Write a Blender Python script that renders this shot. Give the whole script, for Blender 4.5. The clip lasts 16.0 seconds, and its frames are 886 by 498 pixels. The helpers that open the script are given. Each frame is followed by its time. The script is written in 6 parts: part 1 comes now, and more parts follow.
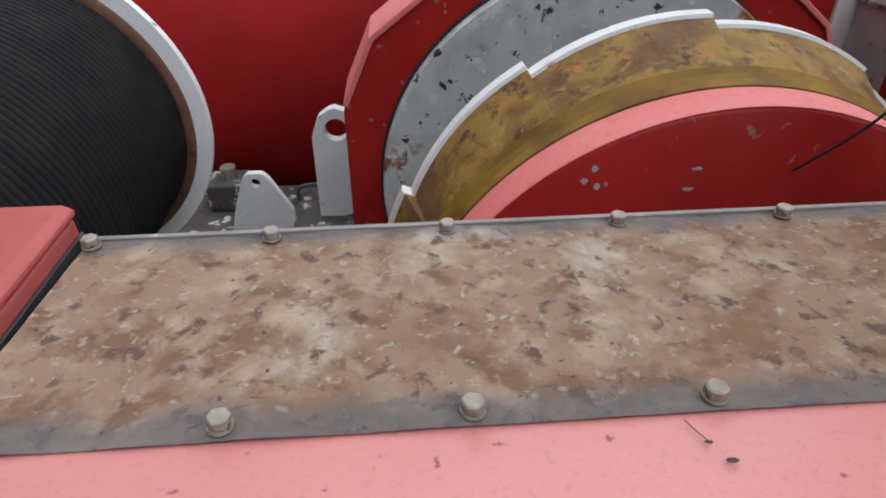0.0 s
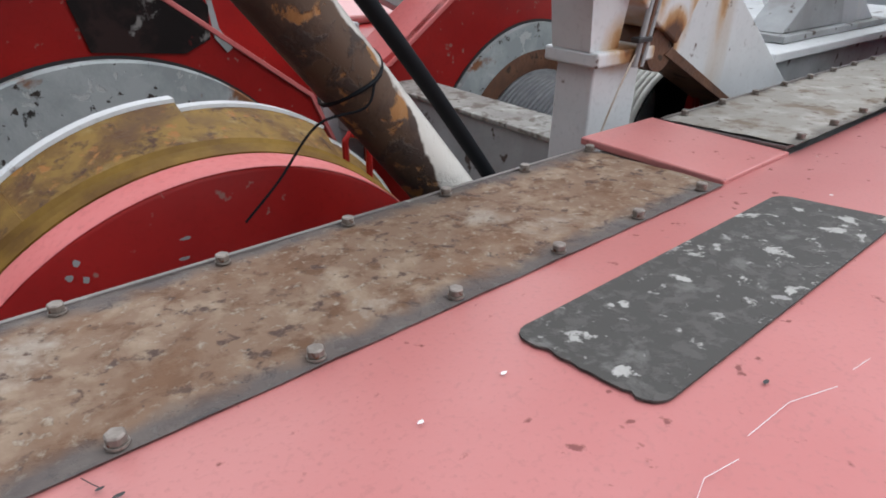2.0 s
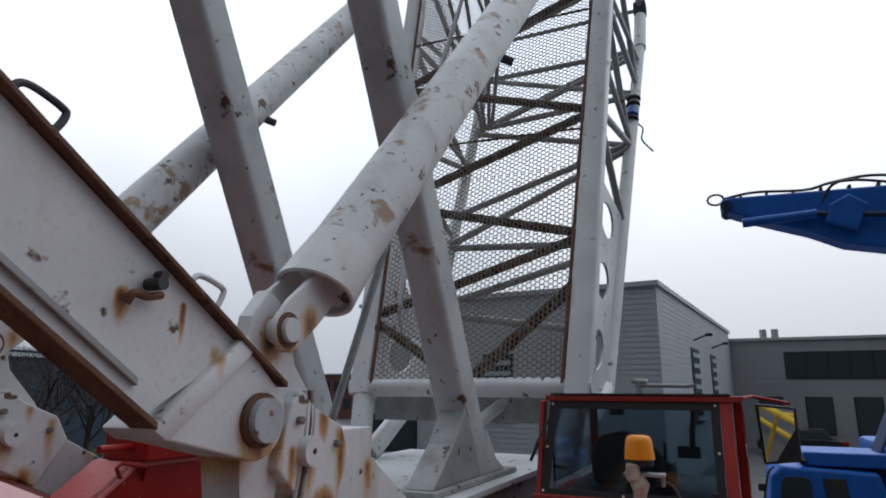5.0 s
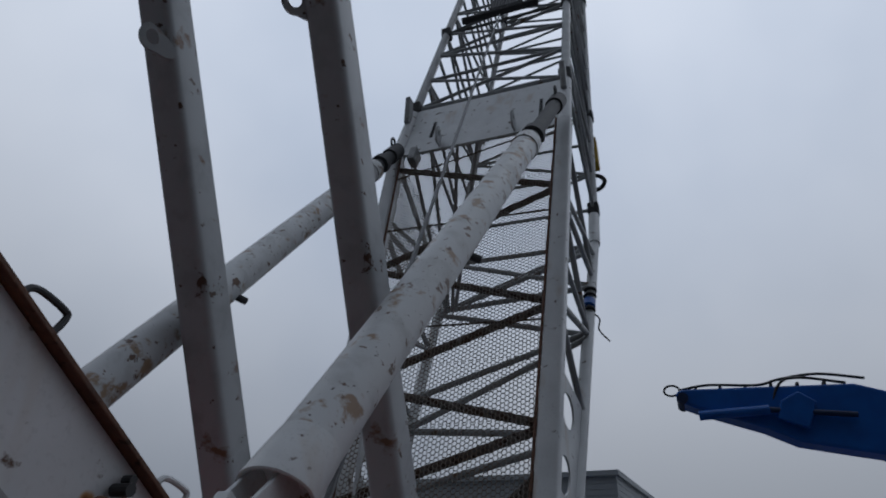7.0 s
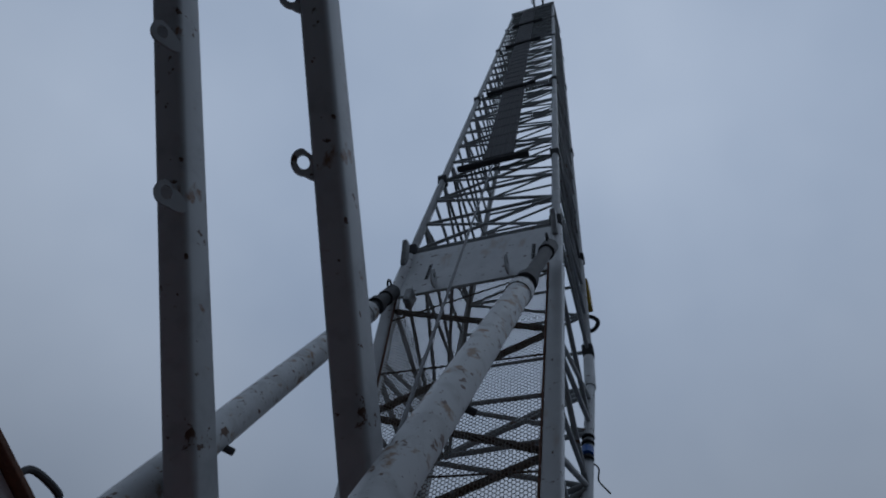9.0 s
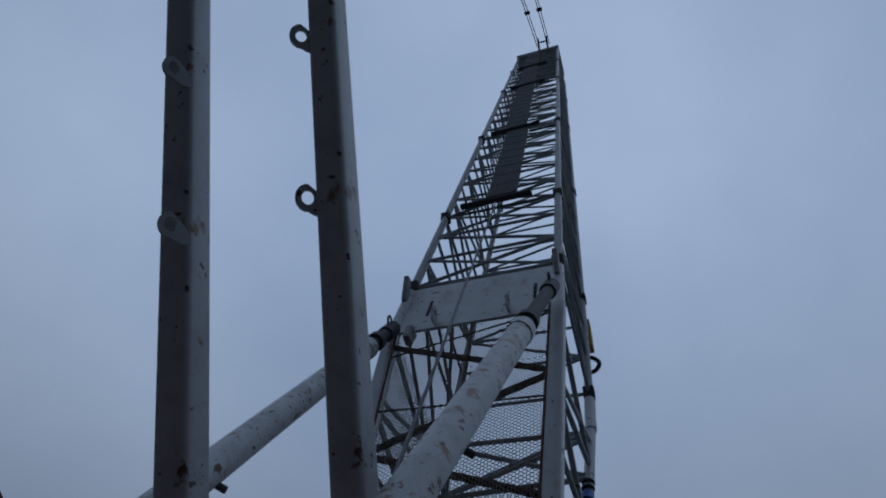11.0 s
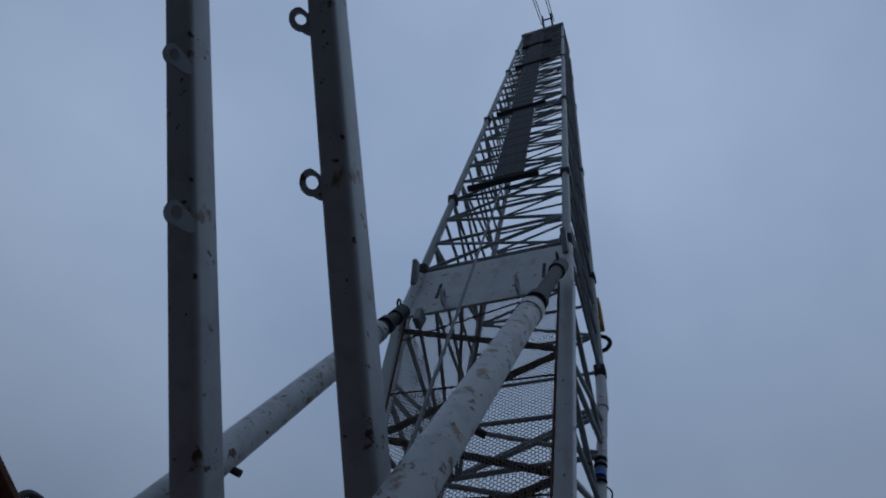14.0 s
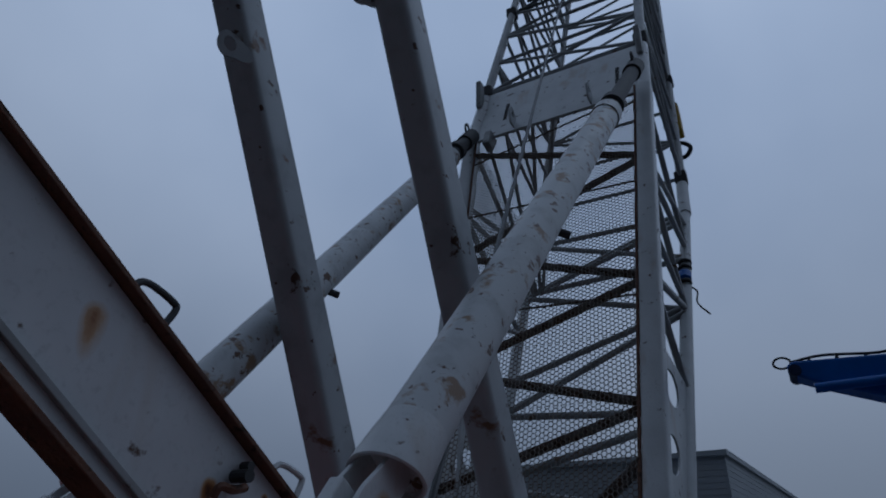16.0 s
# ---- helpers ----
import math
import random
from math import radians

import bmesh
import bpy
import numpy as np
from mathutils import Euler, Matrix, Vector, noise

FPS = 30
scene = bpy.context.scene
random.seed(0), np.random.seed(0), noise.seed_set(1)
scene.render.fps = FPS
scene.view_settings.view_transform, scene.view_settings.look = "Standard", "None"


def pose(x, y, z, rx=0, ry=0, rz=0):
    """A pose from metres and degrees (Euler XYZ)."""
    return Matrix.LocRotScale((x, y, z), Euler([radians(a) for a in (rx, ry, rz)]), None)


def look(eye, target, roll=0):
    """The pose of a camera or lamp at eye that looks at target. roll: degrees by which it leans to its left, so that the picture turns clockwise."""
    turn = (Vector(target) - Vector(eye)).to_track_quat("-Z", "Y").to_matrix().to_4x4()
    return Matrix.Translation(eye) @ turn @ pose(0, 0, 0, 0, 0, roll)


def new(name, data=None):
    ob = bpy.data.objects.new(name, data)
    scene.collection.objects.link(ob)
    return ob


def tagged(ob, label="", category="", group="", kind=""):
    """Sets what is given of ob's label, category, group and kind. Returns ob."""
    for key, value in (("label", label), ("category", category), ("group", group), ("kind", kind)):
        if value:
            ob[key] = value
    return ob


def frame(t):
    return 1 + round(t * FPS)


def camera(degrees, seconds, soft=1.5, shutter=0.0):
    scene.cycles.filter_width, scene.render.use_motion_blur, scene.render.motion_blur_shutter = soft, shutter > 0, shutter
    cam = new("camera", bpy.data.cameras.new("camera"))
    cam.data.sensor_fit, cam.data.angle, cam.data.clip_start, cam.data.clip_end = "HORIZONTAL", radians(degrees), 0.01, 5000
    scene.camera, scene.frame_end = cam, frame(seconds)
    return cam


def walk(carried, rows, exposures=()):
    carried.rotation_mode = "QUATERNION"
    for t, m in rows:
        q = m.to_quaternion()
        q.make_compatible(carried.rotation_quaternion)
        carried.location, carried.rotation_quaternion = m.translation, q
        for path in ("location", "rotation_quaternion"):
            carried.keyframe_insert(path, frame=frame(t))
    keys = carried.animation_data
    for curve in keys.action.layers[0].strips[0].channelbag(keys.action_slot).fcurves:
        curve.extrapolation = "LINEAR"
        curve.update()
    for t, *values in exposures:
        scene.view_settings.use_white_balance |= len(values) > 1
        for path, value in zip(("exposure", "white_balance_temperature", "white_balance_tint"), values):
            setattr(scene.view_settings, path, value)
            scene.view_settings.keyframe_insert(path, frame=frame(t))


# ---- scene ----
cam = camera(71.2, 16.0, 1.8)
PATH = [
    (0, (0.025, 0.039, 0.502), (0.130, 1.679, -0.638), -0.6),
    (0.5, (0.108, 0.019, 0.495), (0.485, 1.610, -0.657), -1.0),
    (1, (0.185, -0.017, 0.493), (0.865, 1.491, -0.631), 0.4),
    (1.5, (0.234, -0.082, 0.501), (1.181, 1.339, -0.540), 1.1),
    (2, (0.265, -0.158, 0.527), (1.433, 1.180, -0.392), 1.5),
    (2.5, (0.276, -0.241, 0.550), (1.665, 0.984, -0.204), 2.0),
    (3, (0.283, -0.301, 0.559), (1.857, 0.822, 0.048), 1.1),
    (3.5, (0.281, -0.339, 0.572), (1.973, 0.694, 0.305), 1.3),
    (4, (0.268, -0.370, 0.584), (2.027, 0.580, 0.541), 1.1),
    (4.5, (0.244, -0.401, 0.629), (2.024, 0.482, 0.855), 1.0),
    (5, (0.215, -0.427, 0.656), (1.986, 0.384, 1.107), 0.3),
    (7.5, (0.028, -0.431, 0.735), (1.608, 0.169, 1.804), 2.4),
    (8, (-0.004, -0.442, 0.749), (1.514, 0.133, 1.919), 2.5),
    (8.5, (-0.028, -0.443, 0.764), (1.429, 0.111, 2.018), 2.6),
    (9, (-0.056, -0.454, 0.781), (1.347, 0.079, 2.103), 2.5),
    (9.5, (-0.066, -0.450, 0.789), (1.291, 0.071, 2.163), 3.1),
    (12, (-0.057, -0.457, 0.799), (1.265, 0.059, 2.209), 4.2),
    (12.5, (-0.057, -0.458, 0.805), (1.270, 0.055, 2.210), 4.0),
    (13, (-0.055, -0.464, 0.799), (1.275, 0.053, 2.200), 3.7),
    (13.5, (-0.043, -0.463, 0.806), (1.296, 0.059, 2.197), 3.3),
    (14, (-0.038, -0.465, 0.797), (1.313, 0.089, 2.163), 3.4),
    (14.5, (-0.024, -0.456, 0.800), (1.348, 0.123, 2.135), 4.0),
    (15, (-0.004, -0.449, 0.797), (1.408, 0.188, 2.062), 4.0),
    (15.5, (0.037, -0.422, 0.768), (1.521, 0.284, 1.908), 3.8),
    (16, (0.132, -0.349, 0.711), (1.675, 0.517, 1.644), 1.4),
]
walk(cam, [(t, look(eye, target, roll)) for t, eye, target, roll in PATH],
     [(0, -0.32, 6450, 10), (1.0, -0.3, 6400, 10), (2.0, -0.42, 6380, 10), (3.0, -0.38, 6350, 10), (3.5, -0.42, 6300, 10), (4.0, -0.74, 6250, 10), (4.5, -1.16, 6250, 10),
      (5.0, -1.54, 6200, 10), (7.5, -3.02, 5700, 10), (8.5, -3.36, 5450, 9), (9.5, -3.46, 5150, 8), (12.5, -3.54, 4900, 8), (14.5, -3.6, 4900, 8), (15.5, -3.58, 4930, 9), (16.0, -3.5, 4950, 9)])
# ---- sky and light ----
world = bpy.data.worlds.new("overcast_sky")
scene.world = world
world.use_nodes = True
wn, wl = world.node_tree.nodes, world.node_tree.links
wn.clear()
w_out = wn.new("ShaderNodeOutputWorld")
w_bg = wn.new("ShaderNodeBackground")
w_sky = wn.new("ShaderNodeTexSky")
w_sky.sky_type = "NISHITA"
w_sky.sun_disc = False
w_sky.sun_elevation, w_sky.sun_rotation = radians(58), radians(106)
w_scale = wn.new("ShaderNodeMix")
w_scale.data_type = "RGBA"
w_scale.blend_type = "MULTIPLY"
w_scale.inputs[0].default_value = 1.0
w_scale.inputs[7].default_value = (0.09, 0.09, 0.09, 1)
w_co = wn.new("ShaderNodeTexCoord")
w_noise = wn.new("ShaderNodeTexNoise")
w_noise.inputs["Scale"].default_value = 1.6
w_noise.inputs["Detail"].default_value = 4.0
w_noise.inputs["Roughness"].default_value = 0.45
w_ramp = wn.new("ShaderNodeValToRGB")
w_ramp.color_ramp.elements[0].position, w_ramp.color_ramp.elements[1].position = 0.33, 0.68
w_ramp.color_ramp.elements[0].color = (0.80, 0.85, 0.93, 1)
w_ramp.color_ramp.elements[1].color = (1.14, 1.15, 1.17, 1)
w_mix = wn.new("ShaderNodeMix")
w_mix.data_type = "RGBA"
w_mix.inputs[0].default_value = 0.86
wl.new(w_sky.outputs[0], w_scale.inputs[6])
wl.new(w_co.outputs["Generated"], w_noise.inputs["Vector"])
wl.new(w_noise.outputs[0], w_ramp.inputs[0])
wl.new(w_scale.outputs[2], w_mix.inputs[6])
# Sky bright ahead, near black behind: added to deepen shade on rear-facing surfaces.
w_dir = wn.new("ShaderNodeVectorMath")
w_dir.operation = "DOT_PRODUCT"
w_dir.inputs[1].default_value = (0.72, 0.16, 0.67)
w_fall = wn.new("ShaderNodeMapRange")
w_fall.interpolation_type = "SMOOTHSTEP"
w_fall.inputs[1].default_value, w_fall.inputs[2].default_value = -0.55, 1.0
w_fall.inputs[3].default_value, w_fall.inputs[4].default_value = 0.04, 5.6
w_grey = wn.new("ShaderNodeMix")
w_grey.data_type = "RGBA"
w_grey.blend_type = "MULTIPLY"
w_grey.inputs[0].default_value = 1.0
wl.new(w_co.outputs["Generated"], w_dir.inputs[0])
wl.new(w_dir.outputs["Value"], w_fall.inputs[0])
wl.new(w_ramp.outputs[0], w_grey.inputs[6])
# an overcast sky is dimmer towards the horizon
w_split = wn.new("ShaderNodeSeparateXYZ")
w_height = wn.new("ShaderNodeMapRange")
w_height.interpolation_type = "SMOOTHSTEP"
w_height.inputs[1].default_value, w_height.inputs[2].default_value = -0.05, 0.8
w_height.inputs[3].default_value, w_height.inputs[4].default_value = 0.36, 1.0
w_both = wn.new("ShaderNodeMath")
w_both.operation = "MULTIPLY"
wl.new(w_co.outputs["Generated"], w_split.inputs[0])
wl.new(w_split.outputs[2], w_height.inputs[0])
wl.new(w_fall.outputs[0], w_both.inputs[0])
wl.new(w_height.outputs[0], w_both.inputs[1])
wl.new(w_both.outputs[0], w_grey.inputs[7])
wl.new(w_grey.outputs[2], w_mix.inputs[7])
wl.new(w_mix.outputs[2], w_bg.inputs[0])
w_bg.inputs[1].default_value = 0.95
wl.new(w_bg.outputs[0], w_out.inputs[0])
sun_data = bpy.data.lights.new("sun", "SUN")
sun_data.energy, sun_data.angle, sun_data.color = 0.6, radians(25), (1.0, 0.97, 0.93)
sun = new("sun", sun_data)
sun.matrix_world = look((7, -2, 12), (0, 0, 0))

# ---- materials ----


def mat(name, base, other, size=6.0, rough=0.5, metal=0.0, bump=0.15, chips=None, amount=0.5, chip_size=25.0,
        streaks=None, streak_amount=0.5, grain=60.0, gloss=0.5):
    """Paint or metal: two tones in patches, fine grain, chips or rust spots and long stains of their own shape."""
    m = bpy.data.materials.new(name)
    m.use_nodes = True
    n, l = m.node_tree.nodes, m.node_tree.links
    b = n["Principled BSDF"]
    co = n.new("ShaderNodeTexCoord")

    def noise_at(scale, detail=5.0, stretch=None):
        t = n.new("ShaderNodeTexNoise")
        t.inputs["Scale"].default_value, t.inputs["Detail"].default_value = scale, detail
        if stretch:
            k = n.new("ShaderNodeMapping")
            k.inputs["Scale"].default_value = stretch
            l.new(co.outputs["Object"], k.inputs[0])
            l.new(k.outputs[0], t.inputs["Vector"])
        else:
            l.new(co.outputs["Object"], t.inputs["Vector"])
        return t.outputs[0]

    def ramp(socket, lo, hi):
        r = n.new("ShaderNodeMapRange")
        r.inputs[1].default_value, r.inputs[2].default_value = lo, hi
        l.new(socket, r.inputs[0])
        return r.outputs[0]

    def mix(fac, a, c):
        x = n.new("ShaderNodeMix")
        x.data_type = "RGBA"
        l.new(fac, x.inputs[0])
        for slot, v in ((6, a), (7, c)):
            if isinstance(v, tuple):
                x.inputs[slot].default_value = (*v, 1)
            else:
                l.new(v, x.inputs[slot])
        return x.outputs[2]

    col = mix(ramp(noise_at(size), 0.35, 0.68), base, other)
    fine = noise_at(grain, 3.0)
    dark = tuple(0.72 * v for v in base)
    col = mix(ramp(fine, 0.55, 0.9), col, dark)
    if streaks:
        col = mix(ramp(noise_at(3.5, 4.0, (1.0, 1.0, 0.16)), 0.72 - 0.25 * streak_amount, 0.86), col, streaks)
    rough_socket = None
    if chips:
        edge = 0.70 - 0.24 * amount
        spot = ramp(noise_at(chip_size, 6.0), edge, edge + 0.05)
        col = mix(spot, col, chips)
        rough_socket = spot
    l.new(col, b.inputs["Base Color"])
    b.inputs["Metallic"].default_value = metal
    b.inputs["Specular IOR Level"].default_value = gloss
    r = n.new("ShaderNodeMapRange")
    r.inputs[3].default_value, r.inputs[4].default_value = rough - 0.08, min(1.0, rough + 0.22)
    l.new(rough_socket or fine, r.inputs[0])
    l.new(r.outputs[0], b.inputs["Roughness"])
    if bump:
        bp = n.new("ShaderNodeBump")
        bp.inputs["Strength"].default_value, bp.inputs["Distance"].default_value = bump, 0.004
        add = n.new("ShaderNodeMath")
        l.new(noise_at(size * 5, 6.0), add.inputs[0])
        l.new(fine, add.inputs[1])
        l.new(add.outputs[0], bp.inputs["Height"])
        l.new(bp.outputs[0], b.inputs["Normal"])
    return m


def plain(name, colour, rough=0.5, metal=0.0, alpha=1.0, transmission=0.0, gloss=0.5):
    m = bpy.data.materials.new(name)
    m.use_nodes = True
    b = m.node_tree.nodes["Principled BSDF"]
    b.inputs["Base Color"].default_value = (*colour, 1)
    b.inputs["Roughness"].default_value, b.inputs["Metallic"].default_value = rough, metal
    b.inputs["Transmission Weight"].default_value = transmission
    b.inputs["Specular IOR Level"].default_value = gloss
    return m


RUST = (0.13, 0.05, 0.022)


def layered(name, base, layers, rough, bump=0.7):
    """Worn metal: patches of other tones, each with its own size, threshold and softness."""
    m = bpy.data.materials.new(name)
    m.use_nodes = True
    n, l = m.node_tree.nodes, m.node_tree.links
    b = n["Principled BSDF"]
    co = n.new("ShaderNodeTexCoord")
    col, height = None, None
    for k, (tone, scale, edge, soft) in enumerate(layers):
        shift = n.new("ShaderNodeMapping")
        shift.inputs["Location"].default_value = (3.7 * k, 1.3 * k, 2.9 * k)
        l.new(co.outputs["Object"], shift.inputs[0])
        t = n.new("ShaderNodeTexNoise")
        t.inputs["Scale"].default_value, t.inputs["Detail"].default_value, t.inputs["Roughness"].default_value = scale, 7.0, 0.6
        t.inputs["Distortion"].default_value = 0.25
        l.new(shift.outputs[0], t.inputs["Vector"])
        r = n.new("ShaderNodeMapRange")
        r.inputs[1].default_value, r.inputs[2].default_value = edge, edge + soft
        l.new(t.outputs[0], r.inputs[0])
        x = n.new("ShaderNodeMix")
        x.data_type = "RGBA"
        l.new(r.outputs[0], x.inputs[0])
        x.inputs[7].default_value = (*tone, 1)
        if col is None:
            x.inputs[6].default_value = (*base, 1)
        else:
            l.new(col, x.inputs[6])
        col = x.outputs[2]
        if height is None:
            height = r.outputs[0]
        else:
            s = n.new("ShaderNodeMath")
            s.operation = "SUBTRACT" if k % 2 else "ADD"
            l.new(height, s.inputs[0])
            l.new(r.outputs[0], s.inputs[1])
            height = s.outputs[0]
    l.new(col, b.inputs["Base Color"])
    b.inputs["Roughness"].default_value = rough
    bp = n.new("ShaderNodeBump")
    bp.inputs["Strength"].default_value, bp.inputs["Distance"].default_value = bump, 0.002
    l.new(height, bp.inputs["Height"])
    l.new(bp.outputs[0], b.inputs["Normal"])
    return m


def peeling(name):
    """White paint that is left along one flank and at the foot of a tube; the rest has rusted."""
    m = layered(name, (0.07, 0.038, 0.021), [((0.038, 0.022, 0.016), 7.0, 0.47, 0.12), ((0.27, 0.125, 0.038), 16.0, 0.57, 0.05), ((0.035, 0.022, 0.017), 10.0, 0.58, 0.05), ((0.20, 0.16, 0.12), 6.0, 0.64, 0.06)], 0.7, 0.9)
    n, l = m.node_tree.nodes, m.node_tree.links
    b = n["Principled BSDF"]
    rusty = b.inputs["Base Color"].links[0].from_socket
    co = n.new("ShaderNodeTexCoord")
    flank = n.new("ShaderNodeVectorMath")
    flank.operation = "DOT_PRODUCT"
    flank.inputs[1].default_value = (0.765, 0.0, 0.644)
    foot = n.new("ShaderNodeVectorMath")
    foot.operation = "DOT_PRODUCT"
    foot.inputs[1].default_value = (-0.644, 0.0, 0.765)
    t = n.new("ShaderNodeTexNoise")
    t.inputs["Scale"].default_value, t.inputs["Detail"].default_value = 9.0, 6.0
    for socket in (flank.inputs[0], foot.inputs[0], t.inputs["Vector"]):
        l.new(co.outputs["Object"], socket)
    a = n.new("ShaderNodeMapRange")
    a.inputs[1].default_value, a.inputs[2].default_value, a.inputs[3].default_value, a.inputs[4].default_value = -0.075, 0.075, -0.75, 0.62
    c = n.new("ShaderNodeMapRange")
    c.inputs[1].default_value, c.inputs[2].default_value, c.inputs[3].default_value, c.inputs[4].default_value = 0.34, 0.62, 0.55, 0.0
    d = n.new("ShaderNodeMapRange")
    d.inputs[1].default_value, d.inputs[2].default_value, d.inputs[3].default_value, d.inputs[4].default_value = 0.95, 1.25, 0.0, 0.9
    l.new(flank.outputs["Value"], a.inputs[0])
    l.new(foot.outputs["Value"], c.inputs[0])
    l.new(foot.outputs["Value"], d.inputs[0])
    total = a.outputs[0]
    for extra in (c.outputs[0], d.outputs[0], t.outputs[0]):
        s = n.new("ShaderNodeMath")
        l.new(total, s.inputs[0])
        l.new(extra, s.inputs[1])
        total = s.outputs[0]
    r = n.new("ShaderNodeMapRange")
    r.inputs[1].default_value, r.inputs[2].default_value = 0.76, 0.84
    l.new(total, r.inputs[0])
    x = n.new("ShaderNodeMix")
    x.data_type = "RGBA"
    l.new(r.outputs[0], x.inputs[0])
    l.new(rusty, x.inputs[6])
    x.inputs[7].default_value = (0.52, 0.50, 0.46, 1)
    l.new(x.outputs[2], b.inputs["Base Color"])
    return m


# Faded red lightened towards pink: the sky's sheen on upward faces is painted in.
M_ROOF = mat("faded_red_paint_with_sky_sheen", (0.475, 0.185, 0.177), (0.43, 0.145, 0.138), 2.2, 0.45, bump=0.05, chips=(0.20, 0.06, 0.055), amount=0.12, chip_size=34, grain=120)
# Darker copy of the machine red; shade around the tank is put in.
M_TANKRED = mat("shade_dark_red_tank_paint", (0.25, 0.008, 0.008), (0.18, 0.006, 0.006), 2.0, 0.6, bump=0.1, gloss=0.12)
M_RED = mat("red_machine_paint", (0.31, 0.014, 0.012), (0.24, 0.010, 0.010), 4.0, 0.4, bump=0.06, chips=(0.25, 0.12, 0.10), amount=0.1, chip_size=22, gloss=0.22)
M_SOOT = layered("sooty_red_paint", (0.014, 0.011, 0.011), [((0.03, 0.018, 0.017), 5.0, 0.5, 0.1), ((0.30, 0.025, 0.022), 4.0, 0.60, 0.08), ((0.20, 0.19, 0.18), 6.0, 0.66, 0.04)], 0.6, 0.2)
M_CABRED = mat("weathered_cab_red_paint", (0.40, 0.055, 0.05), (0.33, 0.04, 0.036), 3.0, 0.45, bump=0.05, chips=(0.22, 0.10, 0.09), amount=0.12, chip_size=24, gloss=0.3)
M_SOOT.node_tree.nodes["Principled BSDF"].inputs["Specular IOR Level"].default_value = 0.08
M_BOXRED = mat("dusty_dark_red_paint", (0.29, 0.06, 0.058), (0.21, 0.035, 0.034), 5.0, 0.6, bump=0.1, chips=(0.06, 0.03, 0.03), amount=0.25, chip_size=18, gloss=0.25)
# Lighter copy of the red for rims that face the sky; light painted in.
M_PINK = mat("sky_lit_red_rim_paint", (0.58, 0.15, 0.145), (0.55, 0.12, 0.115), 4.0, 0.5, bump=0.05)
M_WHITE = mat("off_white_crane_paint", (0.62, 0.635, 0.64), (0.53, 0.545, 0.55), 3.0, 0.45, bump=0.06, chips=(0.10, 0.07, 0.055), amount=0.22, chip_size=9, streaks=(0.33, 0.20, 0.10), streak_amount=0.45)
M_WHITE_CLEAN = mat("white_lattice_paint", (0.40, 0.415, 0.42), (0.28, 0.285, 0.285), 2.0, 0.5, bump=0.05, chips=(0.16, 0.10, 0.06), amount=0.25, chip_size=5)
M_GREYPAINT = mat("grey_weathered_paint", (0.36, 0.375, 0.38), (0.23, 0.235, 0.23), 4.0, 0.55, chips=(0.08, 0.06, 0.05), amount=0.3, chip_size=14, streaks=(0.16, 0.11, 0.08))
M_CHIPPED = layered("flaking_white_paint", (0.30, 0.29, 0.265), [((0.22, 0.205, 0.185), 6.0, 0.45, 0.16), ((0.13, 0.105, 0.085), 14.0, 0.53, 0.08), ((0.42, 0.41, 0.38), 9.0, 0.58, 0.06), ((0.07, 0.055, 0.045), 26.0, 0.60, 0.05)], 0.6)
M_DISC = layered("grey_drum_flange_paint", (0.40, 0.43, 0.43), [((0.30, 0.33, 0.33), 4.0, 0.48, 0.14), ((0.22, 0.10, 0.05), 3.0, 0.58, 0.05), ((0.035, 0.032, 0.03), 8.0, 0.625, 0.025), ((0.46, 0.48, 0.47), 13.0, 0.60, 0.03), ((0.05, 0.042, 0.036), 19.0, 0.635, 0.03)], 0.5)
M_RATCHET = layered("yellowed_rusty_flange", (0.215, 0.125, 0.026), [((0.10, 0.045, 0.013), 8.0, 0.46, 0.18), ((0.27, 0.19, 0.075), 13.0, 0.58, 0.14), ((0.065, 0.03, 0.015), 20.0, 0.53, 0.12), ((0.28, 0.12, 0.03), 26.0, 0.58, 0.08), ((0.10, 0.05, 0.02), 3.0, 0.54, 0.12)], 0.6, 0.4)
M_GROOVE = mat("yellow_greased_rim", (0.24, 0.14, 0.022), (0.12, 0.06, 0.012), 8.0, 0.45, bump=0.2)
M_RUSTPLATE = layered("rusty_cover_plate", (0.185, 0.122, 0.085), [((0.29, 0.225, 0.165), 13.0, 0.49, 0.22), ((0.37, 0.345, 0.30), 3.6, 0.565, 0.14), ((0.125, 0.07, 0.043), 17.0, 0.51, 0.13), ((0.08, 0.052, 0.043), 28.0, 0.57, 0.08), ((0.15, 0.085, 0.052), 5.0, 0.54, 0.14), ((0.29, 0.245, 0.195), 55.0, 0.57, 0.12), ((0.05, 0.04, 0.038), 80.0, 0.65, 0.06)], 0.68)
M_PLATEEDGE = mat("dark_worn_steel_rim", (0.115, 0.10, 0.095), (0.17, 0.15, 0.14), 9.0, 0.55, bump=0.4, chips=(0.30, 0.29, 0.27), amount=0.25, chip_size=20)
M_GREYPLATE = layered("weathered_grey_cover_plate", (0.25, 0.235, 0.21), [((0.36, 0.345, 0.32), 7.0, 0.50, 0.18), ((0.16, 0.125, 0.095), 9.0, 0.53, 0.12), ((0.13, 0.10, 0.08), 20.0, 0.61, 0.04)], 0.62)
M_BOLT = mat("dull_bolt_steel", (0.17, 0.145, 0.125), (0.27, 0.24, 0.215), 40.0, 0.5, 0.3, 0.3, chips=RUST, amount=0.4, chip_size=60)
M_RUST = mat("brown_rust", (0.085, 0.036, 0.02), (0.14, 0.06, 0.028), 12.0, 0.75, bump=0.5, chips=(0.05, 0.03, 0.02), amount=0.4, chip_size=20)
M_TUBERUST = peeling("white_tube_peeling_to_rust")
